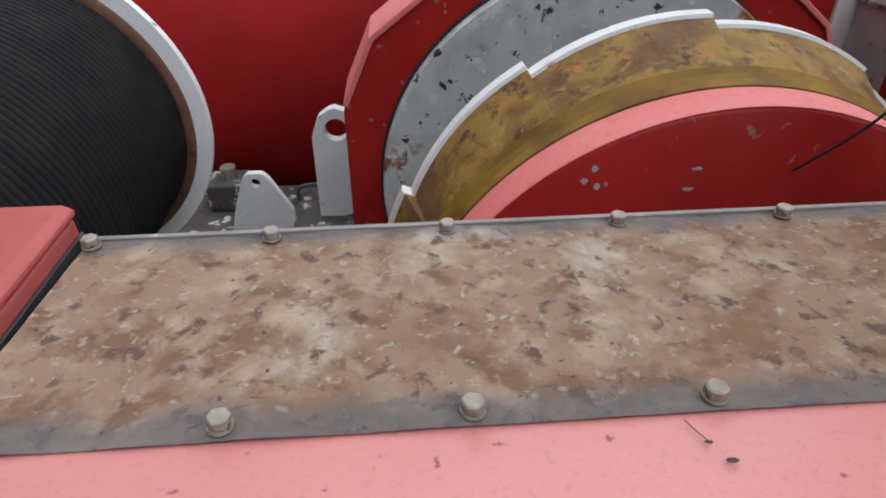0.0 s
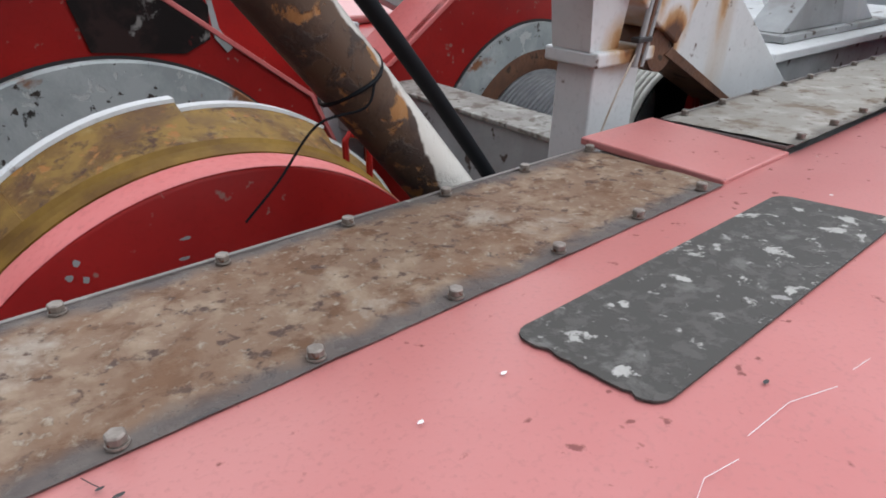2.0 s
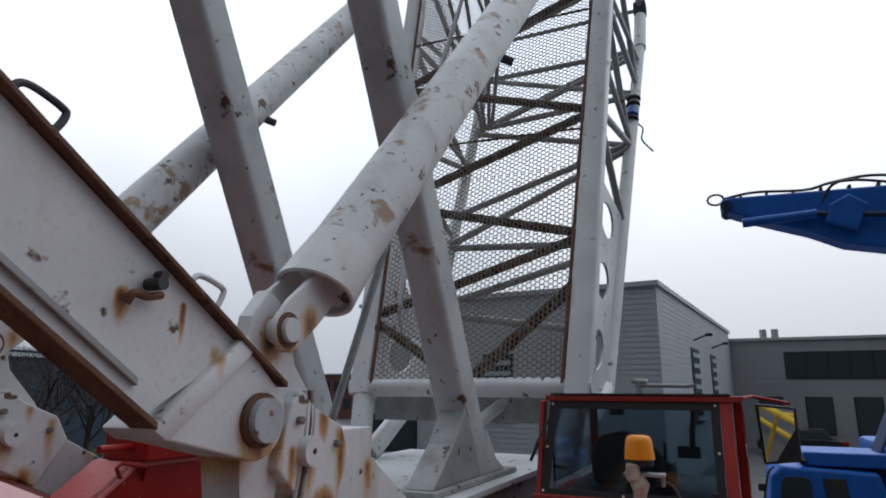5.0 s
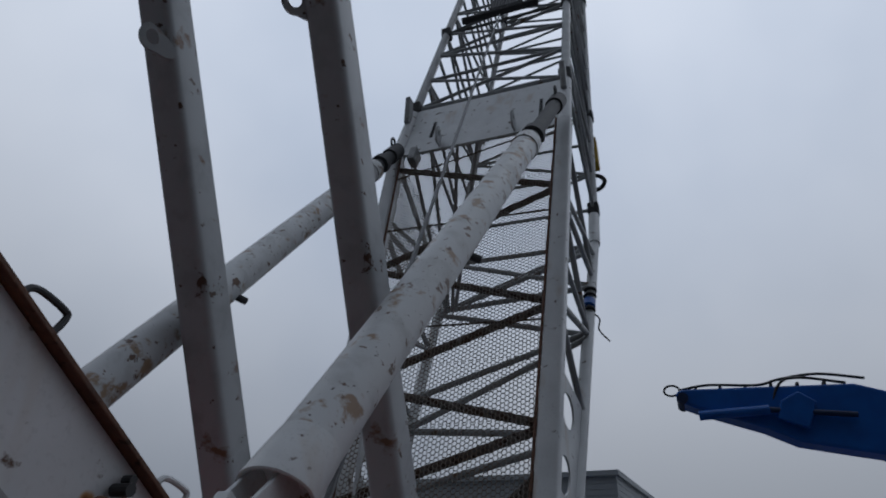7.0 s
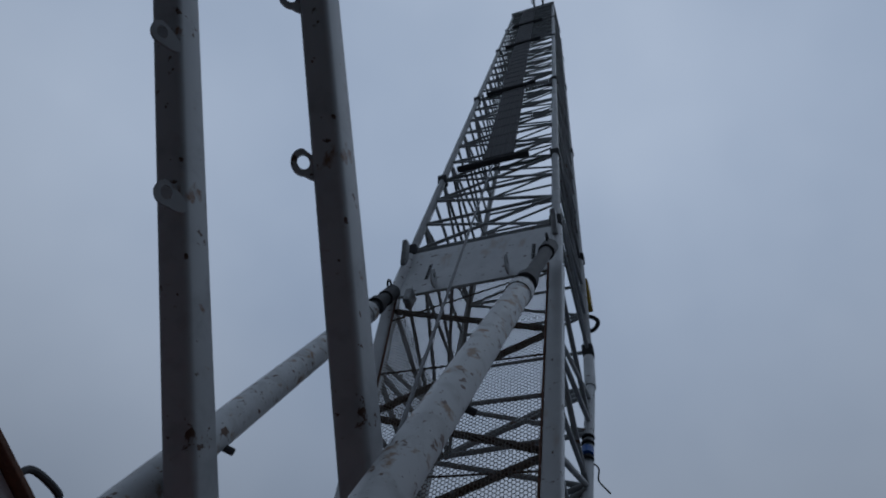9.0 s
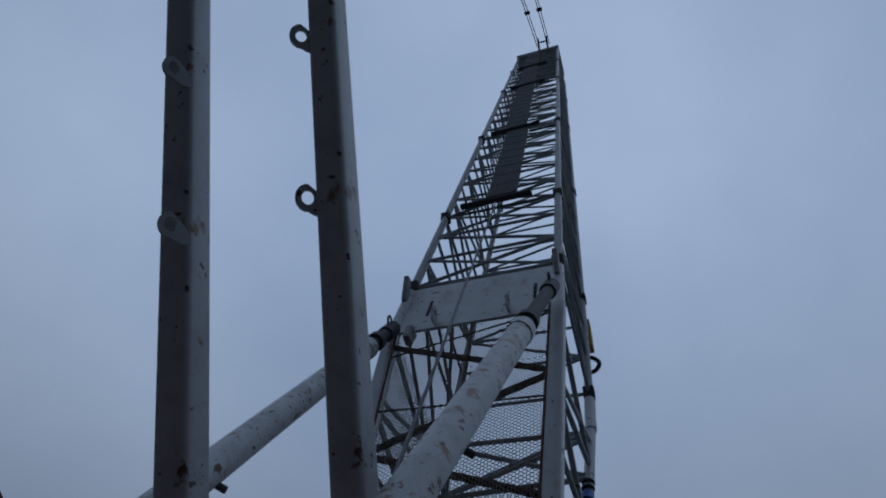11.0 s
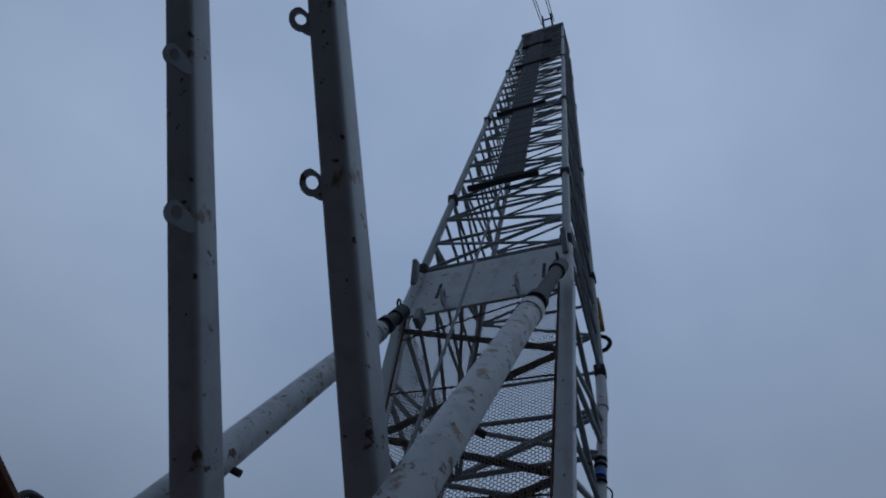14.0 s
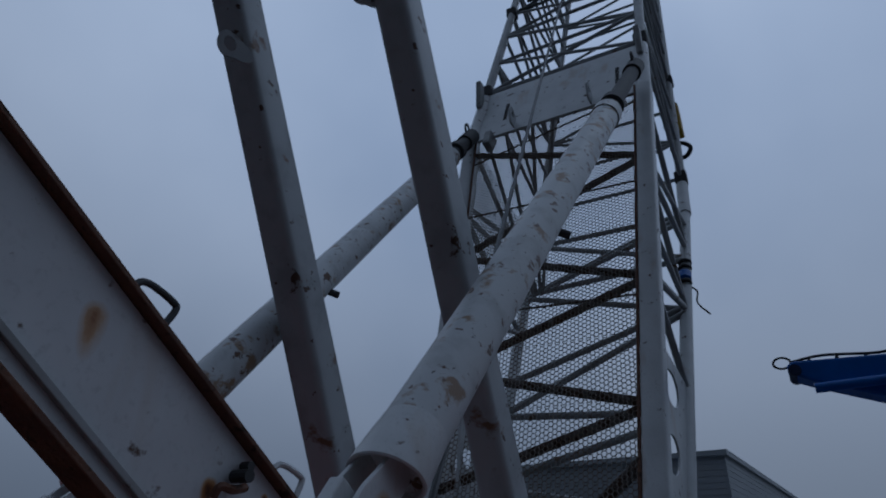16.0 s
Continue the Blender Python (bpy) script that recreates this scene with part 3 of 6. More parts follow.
def hood():
    t = thing("engine_hood", (1.3, 0.05, GROUND_Z + 1.2), "long faded red steel engine hood, sloping side, sky sheen painted in", "machine hood")
    own = prism([(0.457, -1.45), (0.457, 0.0045), (-0.325, 0.086), (-0.345, 0.07), (-0.47, -0.25), (-0.50, -1.45)], -1.6, 4.08, 0.012, axis="x")
    body = part("body", own, M_ROOF, t, "faded red paint, pink sky sheen painted in", True)
    # pressed stiffening field
    own = bmesh.new()
    lo = [own.verts.new((x, y, roof_z(y) - 0.001)) for x, y in ((1.70, 0.04), (1.70, -0.25), (2.0, -0.25), (2.0, 0.04))]
    hi = [own.verts.new((x, y, roof_z(y) + 0.018)) for x, y in ((1.755, 0.015), (1.755, -0.225), (1.97, -0.225), (1.97, 0.015))]
    own.faces.new(hi)
    for i in range(4):
        own.faces.new((lo[i], lo[(i + 1) % 4], hi[(i + 1) % 4], hi[i]))
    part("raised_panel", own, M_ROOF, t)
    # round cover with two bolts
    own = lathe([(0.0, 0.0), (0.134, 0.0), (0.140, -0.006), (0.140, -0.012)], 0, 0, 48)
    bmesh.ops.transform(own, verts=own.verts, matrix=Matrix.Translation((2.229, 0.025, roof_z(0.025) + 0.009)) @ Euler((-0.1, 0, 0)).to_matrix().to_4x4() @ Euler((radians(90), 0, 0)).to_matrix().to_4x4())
    lid = part("round_cover", own, M_ROOF, t, "round faded red cover, sky sheen painted in", True)
    bm = sweep([(2.229 + 0.140 * math.cos(a), 0.025 + 0.140 * math.sin(a), roof_z(0.025 + 0.140 * math.sin(a)) + 0.003) for a in np.linspace(radians(35), radians(289), 30)], 0.004, 6)
    part("rusty_seam", bm, M_RUST, lid, "dark rusty seam")
    bolts(t, [(2.335, 0.118, roof_z(0.118) + 0.008), (2.262, -0.112, roof_z(-0.112) + 0.008)])
    for x0, x1, y0, y1, cut in ((0.812, 1.655, 0.088, 0.320, 0.03), (2.98, 3.86, 0.09, 0.305, 0.012)):
        pts = []
        for cx, cy, a0 in ((x1 - cut, y1 - cut, 0), (x0 + cut, y1 - cut, 90), (x0 + cut, y0 + cut, 180), (x1 - cut, y0 + cut, 270)):
            for k in range(5):
                a = radians(a0 + 22.5 * k)
                pts.append((cx + cut * math.cos(a), cy + cut * math.sin(a)))
            if a0 == 90 and x0 < 2:
                rag = random.Random(4)
                for k in range(1, 17):
                    pts.append((x0 + abs(rag.gauss(0, 0.0025)) + (0.005 if k in (3, 4) else 0), y1 - cut - (y1 - y0 - 2 * cut) * k / 17))
        own = bmesh.new()
        lo = [own.verts.new((x, y, roof_z(y) - 0.001)) for x, y in pts]
        hi = [own.verts.new((x, y, roof_z(y) + 0.0025)) for x, y in pts]
        own.faces.new(hi)
        for i in range(len(pts)):
            j = (i + 1) % len(pts)
            own.faces.new((lo[i], lo[j], hi[j], hi[i]))
        part("anti_slip_pad", own, M_PADS, t, "black gritty tread strip with white scuffs")
    # scratches and chips in the paint
    rag = random.Random(9)
    bm = bmesh.new()
    for k in range(46):
        x, y = rag.uniform(-0.5, 3.8), rag.uniform(-0.3, 0.4)
        if 0.8 < x < 1.7 and 0.06 < y < 0.34:
            continue
        a, s = rag.uniform(0, 3.1), rag.uniform(0.002, 0.006)
        vs = [bm.verts.new((x + s * rag.uniform(0.5, 1.4) * math.cos(a + q), y + s * rag.uniform(0.4, 1.0) * math.sin(a + q), 0)) for q in (0, 1.2, 2.5, 3.7, 5)]
        for v in vs:
            v.co.z = roof_z(v.co.y) + 0.0008
        bm.faces.new(vs)
    part("paint_chips", bm, M_CLEAR, body, "small pale chips in the paint")["kind"] = "stuff"
    bm = bmesh.new()
    for pts in (((0.62, -0.02), (0.66, 0.0), (0.71, -0.012), (0.75, 0.0), (0.80, -0.01)), ((0.84, 0.0), (0.93, -0.005), (1.0, -0.03)), ((1.05, -0.03), (1.09, -0.035))):
        sweep([(x, y, roof_z(y) + 0.0003) for x, y in pts], 0.0004, 4, bm)
    part("scratch", bm, M_CLEAR, body, "long pale scratch")
    for x, y, s in ((0.298, 0.398, 0.004), (0.310, 0.375, 0.0055), (0.95, 0.03, 0.005)):
        bm = bmesh.new()
        bmesh.ops.create_circle(bm, cap_ends=True, segments=9, radius=s, matrix=Matrix.Translation((x, y, roof_z(y) + 0.0009)) @ Matrix.Diagonal((1.2, 0.6, 1, 1)))
        for v in bm.verts:
            v.co.z = roof_z(v.co.y) + 0.0009
        part("tar_splash", bm, M_BLACK, body, "dried black splash")
    part("tar_run", sweep([(0.287, 0.428, roof_z(0.428) + 0.0004), (0.293, 0.412, roof_z(0.412) + 0.0004), (0.299, 0.398, roof_z(0.398) + 0.0004)], 0.0006, 4), M_BLACK, body)


hood()


def cover_plate(x0, x1, z, material, label, near, far):
    t = thing("cover_plate", ((x0 + x1) / 2, 0.64, z - 0.012), label, "cover plate")
    own = bmesh.new()
    nx = max(8, int((x1 - x0) / 0.03))
    ny = 14
    grid = [[own.verts.new((x0 + (x1 - x0) * i / nx, 0.438 + 0.400 * j / ny, z + 0.0035 * (noise.noise((i * 0.33, j * 0.33, z)) - 0.2) - 0.001)) for j in range(ny + 1)] for i in range(nx + 1)]
    for i in range(nx):
        for j in range(ny):
            own.faces.new((grid[i][j], grid[i + 1][j], grid[i + 1][j + 1], grid[i][j + 1]))
    sheet = part("sheet", own, material, t, "", True)
    own = box(x0 - 0.006, x1 + 0.006, 0.458, 0.842, z - 0.018, z - 0.008, 0.002)
    part("rim", own, M_PLATEEDGE, t, "dark worn steel rim")
    for y0, y1 in ((0.832, 0.842), ):
        part("edge_strip", box(x0 - 0.004, x1 + 0.004, y0, y1, z - 0.006, z + 0.0022, 0.001), M_PLATEEDGE, t)
    bolts(t, [(x, 0.455, z + 0.001) for x in near] + [(x, 0.815, z + 0.001) for x in far])
    t.location.z += 0.003
    t.rotation_euler = (-0.044, 0, 0)
    return t


cover_plate(-0.45, 1.655, 0.0, M_RUSTPLATE, "long rusty brown steel cover plate with hexagon bolts", [0.33 + 0.25 * k for k in range(-3, 6)], [0.341 + 0.2595 * k for k in range(-3, 6)])
cover_plate(2.03, 4.06, 0.024, M_GREYPLATE, "weathered grey cover plate with bolts along both edges", [2.1 + 0.235 * k for k in range(9)], [2.12 + 0.24 * k for k in range(9)])
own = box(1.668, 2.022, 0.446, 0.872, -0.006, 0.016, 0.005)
solid("step_plate", own, M_ROOF, (1.84, 0.65, -0.006), "faded red step plate between two cover plates, sky sheen painted in", "cover plate")
own = box(-1.6, 4.06, 0.445, 0.836, -2.1, -0.026, 0.006)
solid("side_girder", own, M_GREYPAINT, (1.2, 0.64, -2.1), "grey-white steel box girder under the cover plates", "girder")
t = thing("battery_box", (-1.0, 0.68, -0.9), "dusty dark red steel box at the end of the rusty plate", "box")
part("body", prism([(-1.6, -0.9), (-0.470, -0.9), (-0.470, 0.022), (-1.6, 0.026)], 0.446, 0.856, 0.006), M_BOXRED, t)
part("lid", prism([(-1.6, 0.027), (-0.468, 0.023), (-0.468, 0.034), (-0.484, 0.042), (-1.6, 0.05)], 0.442, 0.862, 0.004), M_BOXRED, t, "dusty red lid")
part("edge_band", box(-0.4685, -0.463, 0.448, 0.854, -0.3, -0.002, 0.001), M_BLACK, t, "black band on the end face")

# ---- deck under the winches ----
own = box(-2.6, 5.6, 0.85, 4.6, -2.25, -2.1, 0.0)
solid("machine_deck", own, M_GRIMY, (1.5, 2.2, -2.25), "grimy steel machine deck with white paint flakes, blackened for shade", "deck", kind="structure")


def winch_housing(outer, cx, cz, r_in, y0, y1, rim=0.022, name="winch_housing", label="red eight-sided winch side plate with a round opening"):
    t = thing(name, (cx, (y0 + y1) / 2, min(p[1] for p in outer)), label, "winch housing", "winch housings")
    part("side_plate", plate_with_hole(outer, cx, cz, r_in, y0, y1, n=96), M_RED, t)
    for a, b in zip(outer, outer[1:] + outer[:1]):
        a, b = Vector(a), Vector(b)
        nrm = ((a + b) / 2 - Vector((cx, cz))).normalized()
        if nrm.y < 0.2:
            continue
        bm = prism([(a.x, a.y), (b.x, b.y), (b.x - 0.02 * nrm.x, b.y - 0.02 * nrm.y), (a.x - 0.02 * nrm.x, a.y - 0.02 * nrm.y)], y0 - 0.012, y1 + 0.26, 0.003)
        part("edge_flange", bm, M_PINK, t, "edge flange painted as sky-lit")
    bm = lathe([(r_in, y0 - 0.004), (r_in - rim, y0 - 0.004), (r_in - rim, y1), (r_in, y1)], cx, cz, 96)
    part("opening_rim", bm, M_BLACK, t, "black rim of the opening")
    return t


def drum(cx, cz, r, r_flange, y0, y1, flange_y, rope_mat, name, label, pitch=0.03, near_flange=None, flange_mat=None):
    t = thing(name, (cx, (y0 + y1) / 2, cz - r_flange), label, "winch drum", "winch drums")
    bm = lathe([(0.05, flange_y), (r_flange, flange_y), (r_flange, flange_y + 0.035), (0.05, flange_y + 0.035)], cx, cz, 96)
    part("flange", bm, flange_mat or M_DISC, t, "", True)
    bm = lathe([(r - 0.015, y0), (r - 0.015, y1)], cx, cz, 72)
    part("core", bm, M_ROPE, t)
    count = int((y1 - y0) / pitch)
    for k in range(count):
        y = y0 + pitch * (k + 0.5)
        prof = [(r + pitch * 0.5 * math.sin(a), y - pitch * 0.5 * math.cos(a)) for a in np.linspace(0.0, math.pi, 7)]
        part("rope_turn", lathe(prof, cx, cz, 72), rope_mat, t, "", True)
    part("hub_ring", lathe([(r + 0.01, flange_y - 0.012), (r + 0.25 * (r_flange - r), flange_y - 0.014), (r + 0.45 * (r_flange - r), flange_y - 0.004)], cx, cz, 72), M_RUST, t, "rusty greasy inner ring", True)
    if near_flange:
        bm = lathe([(r - 0.1, near_flange), (r_flange, near_flange), (r_flange, near_flange + 0.03), (r - 0.1, near_flange + 0.03)], cx, cz, 96)
        part("flange", bm, M_WHITE, t, "white painted flange", True)
    return t


# ratchet winch beyond the rusty plate
CX, CZ = 0.769, -0.747
HOUSE = [(1.738, -0.385), (1.628, -0.137), (1.0, 0.335), (0.54, 0.335), (-0.09, -0.137), (-0.205, -0.385), (-0.215, -1.3), (0.1, -1.6), (1.438, -1.6), (1.738, -1.3)]
winch = winch_housing(HOUSE, CX, CZ, 0.853, 2.312, 2.35, 0.035)
part("soot_patch", prism([(0.74, 0.29), (0.80, 0.305), (1.17, 0.30), (1.21, 0.25), (1.20, 0.13), (1.10, 0.085), (0.78, 0.118)], 2.303, 2.3095, 0.0), M_SOOT, winch, "black sooty patch")
part("bare_streak", prism([(1.205, 0.27), (1.225, 0.27), (1.24, 0.17), (1.285, 0.09), (1.262, 0.075), (1.22, 0.13)], 2.303, 2.3095, 0.0), M_GREYPAINT, winch, "grey streak of bare metal")
t = thing("ratchet_winch", (CX, 1.6, CZ - 0.87), "winch with red end cover, rusty ratchet flange and grey disc", "winch")
bm = lathe([(0.0, 1.211), (0.742, 1.211), (0.750, 1.215), (0.753, 1.222), (0.759, 1.312), (0.0, 1.312)], CX, CZ, 160)
cover = part("end_cover", bm, [M_RED], t, "red end cover with a rim painted as sky-lit", True)
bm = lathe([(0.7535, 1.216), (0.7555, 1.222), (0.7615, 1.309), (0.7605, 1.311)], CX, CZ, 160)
part("cover_rim", bm, M_PINK, cover, "pale red rim painted as sky-lit", True)
bm = lathe([(0.74, 1.315), (0.764, 1.315), (0.774, 1.33), (0.764, 1.345), (0.776, 1.36), (0.766, 1.375), (0.782, 1.39), (0.74, 1.39)], CX, CZ, 160)
part("brake_rim", bm, M_GROOVE, t, "yellow greasy grooved rim", True)
# ratchet flange with saw teeth
bm = bmesh.new()
teeth, steps = 11, 12
prof = []
for k in range(teeth):
    for s in range(steps):
        prof.append((radians(120.3) - math.tau * (k + s / steps) / teeth, 0.823 + 0.027 * math.sin(0.5 * math.pi * s / steps)))
    prof.append((radians(120.3) - math.tau * (k + 0.993) / teeth, 0.851))
inner0 = [bm.verts.new((CX + 0.77 * math.cos(a), 1.392, CZ + 0.77 * math.sin(a))) for a, r in prof]
mid0 = [bm.verts.new((CX + (r - 0.010) * math.cos(a), 1.575, CZ + (r - 0.010) * math.sin(a))) for a, r in prof]
out0 = [bm.verts.new((CX + r * math.cos(a), 1.578, CZ + r * math.sin(a))) for a, r in prof]
out1 = [bm.verts.new((CX + r * math.cos(a), 1.62, CZ + r * math.sin(a))) for a, r in prof]
inner1 = [bm.verts.new((CX + 0.70 * math.cos(a), 1.62, CZ + 0.70 * math.sin(a))) for a, r in prof]
for a, b, mi in ((inner0, mid0, 0), (mid0, out0, 1), (out0, out1, 1), (out1, inner1, 0)):
    for k in range(len(prof)):
        f = bm.faces.new((a[k], a[(k + 1) % len(prof)], b[(k + 1) % len(prof)], b[k]))
        f.material_index = mi
part("ratchet_flange", bm, [M_RATCHET, M_WHITE], t, "rusty yellow flange with white painted saw teeth", True)
part("hub", lathe([(0.5, 1.62), (0.5, 2.26)], CX, CZ, 64), M_RUST, t)
bm = lathe([(0.0, 2.262), (0.835, 2.262), (0.842, 2.27), (0.842, 2.30), (0.0, 2.30)], CX, CZ, 160)
part("drum_disc", bm, M_DISC, t, "grey scraped drum disc", True)
pts = [(1.235, 1.42, -0.16), (1.235, 1.42, -0.055), (1.25, 1.42, -0.035), (1.305, 1.42, -0.055), (1.32, 1.42, -0.075), (1.32, 1.42, -0.21)]
part("grab_handle", sweep(pts, 0.011, 8), M_RED, t, "bent red rod handle", True)
rr = random.Random(6)
for k, (x, z) in enumerate(((0.43, -0.12), (0.41, -0.15), (0.44, -0.165), (0.66, -0.13), (0.65, -0.18))):
    own = bmesh.new()
    vs = [own.verts.new((x + rr.uniform(0.5, 1) * (0.010 if k < 3 else 0.019) * math.cos(a), 1.2095, z + rr.uniform(0.5, 1) * (0.011 if k < 3 else 0.006) * math.sin(a))) for a in (math.tau * j / 9 for j in range(9))]
    own.faces.new(vs)
    part("paint_chip", own, M_GREYPAINT, cover, "bare grey paint chip")

# rope drum with black rope
drum(-1.33, -0.42, 0.52, 0.62, 1.12, 2.27, 2.28, M_ROPE, "rope_drum", "drum of greasy black wire rope with a white flange", 0.028, flange_mat=M_WHITE)
# red tank behind
own = bmesh.new()
bmesh.ops.create_cone(own, cap_ends=True, segments=96, radius1=1.2, radius2=1.2, depth=3.0, matrix=Matrix.Translation((-1.1, 4.75, -0.85)) @ Euler((0, radians(90), 0)).to_matrix().to_4x4())
solid("red_tank", own, M_TANKRED, (-1.1, 4.75, -2.05), "red horizontal steel cylinder behind the rope drum, shade painted in", "tank", smooth=True)
# lugs and small fittings on the ledge
LEDGE = -1.36
own = plate_with_hole([(-1.0, LEDGE), (-0.50, LEDGE), (-0.56, -1.30), (-0.70, -1.03), (-0.73, -1.0), (-0.805, -1.0), (-0.835, -1.03), (-0.94, -1.30)], -0.77, -1.055, 0.026, 2.96, 3.0)
t = thing("lug_plate", (-0.76, 2.98, LEDGE), "white triangular steel lug with a hole", "lug")
part("plate", own, M_WHITE, t)
own = plate_with_hole([(-0.46, LEDGE + 0.06), (-0.20, LEDGE + 0.06), (-0.20, -0.78), (-0.25, -0.70), (-0.335, -0.67), (-0.41, -0.72), (-0.45, -0.82)], -0.325, -0.79, 0.06, 3.0, 3.06)
t = thing("eye_bracket", (-0.33, 3.03, LEDGE), "white steel eye bracket beside the red winch plate", "bracket")
part("eye", own, M_WHITE, t)
part("base", box(-0.6, -0.12, 2.9, 3.2, LEDGE, LEDGE + 0.06, 0.006), M_GRIMY, t)
own = box(-1.3, -0.12, 2.35, 3.5, -2.1, LEDGE - 0.002, 0.01)
solid("ledge", own, M_GRIMY, (-0.7, 2.9, -2.1), "grimy ledge with flaking white paint, blackened for shade", "ledge", kind="structure")
t = thing("pipe_block", (-1.0, 3.3, LEDGE), "small rusty block with a bolt on the flaking ledge", "fitting")
part("block", box(-1.12, -0.9, 3.2, 3.4, LEDGE, LEDGE + 0.17, 0.015), M_GRIMY, t)
part("cap", tube((-1.0, 3.3, LEDGE + 0.17), (-1.0, 3.3, LEDGE + 0.24), 0.045, 12), M_BOLT, t)
t = thing("thin_pipe", (-0.5, 3.3, LEDGE), "thin dark pipe along the ledge", "pipe")
part("pipe", sweep(curve([(-0.62, 3.3, LEDGE), (-0.62, 3.3, LEDGE + 0.07), (-0.55, 3.3, LEDGE + 0.1), (-0.3, 3.3, LEDGE + 0.1), (-0.14, 3.3, LEDGE + 0.12)]), 0.013), M_DARKMETAL, t, "", True)

# red casing behind the ratchet winch
own = box(0.30, 1.85, 2.62, 3.6, -2.1, 0.47, 0.03)
t = thing("winch_casing", (1.0, 3.4, -2.1), "red winch casing behind the eight-sided plate", "machine casing")
part("body", own, M_RED, t)
part("lid", box(0.29, 1.86, 2.61, 3.62, 0.474, 0.50, 0.008), M_ROOF, t, "faded red lid, pink sky sheen painted in")

# rusty strut with a hose
P0, P1 = Vector((1.404, 0.955, -0.27)), Vector((-0.052, 0.955, 1.46))
t = thing("rusty_strut", P0, "white tubular strut peeling to brown rust", "strut")
part("tube", tube(P0, P1, 0.075, 48), M_TUBERUST, t, "", True)
q = curve([P0 + (P1 - P0) * k + Vector((0.765, 0, 0.644)) * (0.105 + 0.012 * math.sin(7 * k)) + Vector((0, -0.03 - 0.03 * k, 0)) for k in (-0.02, 0.1, 0.25, 0.4, 0.6, 0.8, 1.0)])
part("hose", sweep(q, 0.019, 18), M_HOSE, t, "black rubber hose", True)
tie = [P0 + (P1 - P0) * 0.30 + Vector((0.078 * math.cos(a) * 0.773, 0.078 * math.sin(a), 0.078 * math.cos(a) * 0.63 + 0.01 * math.sin(2 * a))) for a in np.linspace(0, math.tau, 24)]
part("cable_tie", sweep(tie, 0.005, 6), M_HOSE, t)
part("tie_tail", sweep(curve([tie[18], tie[18] + Vector((-0.03, -0.005, -0.05)), (0.87, 0.93, 0.17), (0.79, 0.96, 0.06), (0.725, 1.0, -0.03)]), 0.0028, 6), M_HOSE, t, "loose black cable end", True)

# cross beam and pedestal
own = box(1.93, 2.13, 1.12, 3.3, -0.42, -0.13, 0.006)
t = thing("cross_beam", (2.03, 2.2, -0.42), "grey box beam with worn white top edge", "beam")
part("beam", own, M_GREYPAINT, t)
part("top_plate", box(1.915, 2.145, 1.12, 3.3, -0.128, -0.11, 0.004), M_CHIPPED, t, "scuffed white top plate")
part("support", box(1.95, 2.11, 2.9, 3.2, -2.1, -0.42, 0.0), M_GREYPAINT, t)

# second winch
winch_housing([(3.68, -0.1), (3.3, 0.32), (2.43, 0.32), (1.95, -0.02), (1.86, -0.05), (1.86, -1.2), (2.3, -1.6), (3.4, -1.6), (3.68, -1.2)], 2.93, -0.604, 0.714, 2.19, 2.23, 0.025)
drum(2.93, -0.604, 0.445, 0.70, 1.45, 2.14, 2.15, M_ROPEGREY, "rope_drum", "drum of bare grey wire rope with a white flange", 0.03, flange_mat=M_DISC)
drum(2.64, -0.25, 0.315, 0.345, 1.14, 1.40, 1.405, M_ROPEPALE, "rope_drum", "small drum of pale wire rope", 0.026, flange_mat=M_WHITE)
t = thing("drum_guard", (2.9, 1.12, -0.8), "red drum guard with a bent rod handle", "guard")
part("guard", prism([(2.62, -0.8), (3.2, -0.8), (3.2, -0.16), (2.86, 0.0), (2.70, -0.06)], 1.09, 1.13, 0.01), M_RED, t)
part("handle", sweep([(2.72, 1.085, -0.1), (2.66, 1.07, 0.02), (2.68, 1.07, 0.045), (2.78, 1.07, 0.04), (2.82, 1.07, 0.01), (2.84, 1.085, -0.09)], 0.01), M_RED, t, "", True)
own = box(2.45, 2.98, 2.14, 2.45, 0.322, 0.475, 0.012)
t = thing("oil_tank", (2.7, 2.3, 0.322), "small red box on top of the winch plate", "box")
part("tank", own, M_RED, t)
part("lid", box(2.44, 2.99, 2.13, 2.46, 0.478, 0.495, 0.006), M_RED, t)
part("pipe", tube((2.46, 2.25, 0.39), (2.27, 2.25, 0.39), 0.018), M_RED, t)
own = sweep([(2.36, 2.19, 0.25), (2.31, 2.17, 0.31), (2.33, 2.16, 0.33), (2.46, 2.16, 0.30), (2.48, 2.19, 0.24)], 0.01)
solid("grab_handle", own, M_RED, (2.36, 2.18, 0.25), "bent red rod handle on the winch plate", "handle", smooth=True)
# far red cabinets
own = box(2.24, 3.5, 2.75, 4.9, -2.1, -0.06, 0.02)
t = thing("machine_casing", (2.9, 3.8, -2.1), "red machine casing with a pale pink lid", "machine casing")
part("body", own, M_RED, t)
part("lid", box(2.3, 3.4, 3.55, 4.85, -0.057, 0.0, 0.02), M_ROOF, t, "faded red lid, pink sky sheen painted in")
part("lid_edge", box(2.27, 2.295, 2.8, 4.85, -0.07, -0.02, 0.004), M_RED, t)
for y in (2.95, 3.05):
    part("latch", sweep([(2.22, y, -0.16), (2.16, y, -0.17), (2.15, y + 0.12, -0.17)], 0.014, 8), M_DARKMETAL, t, "dark steel latch")
t = thing("far_side_box", (2.1, 3.3, -2.1), "small red box with a rod handle", "box")
part("box", box(1.95, 2.22, 3.1, 3.4, -2.1, 0.13, 0.02), M_RED, t)
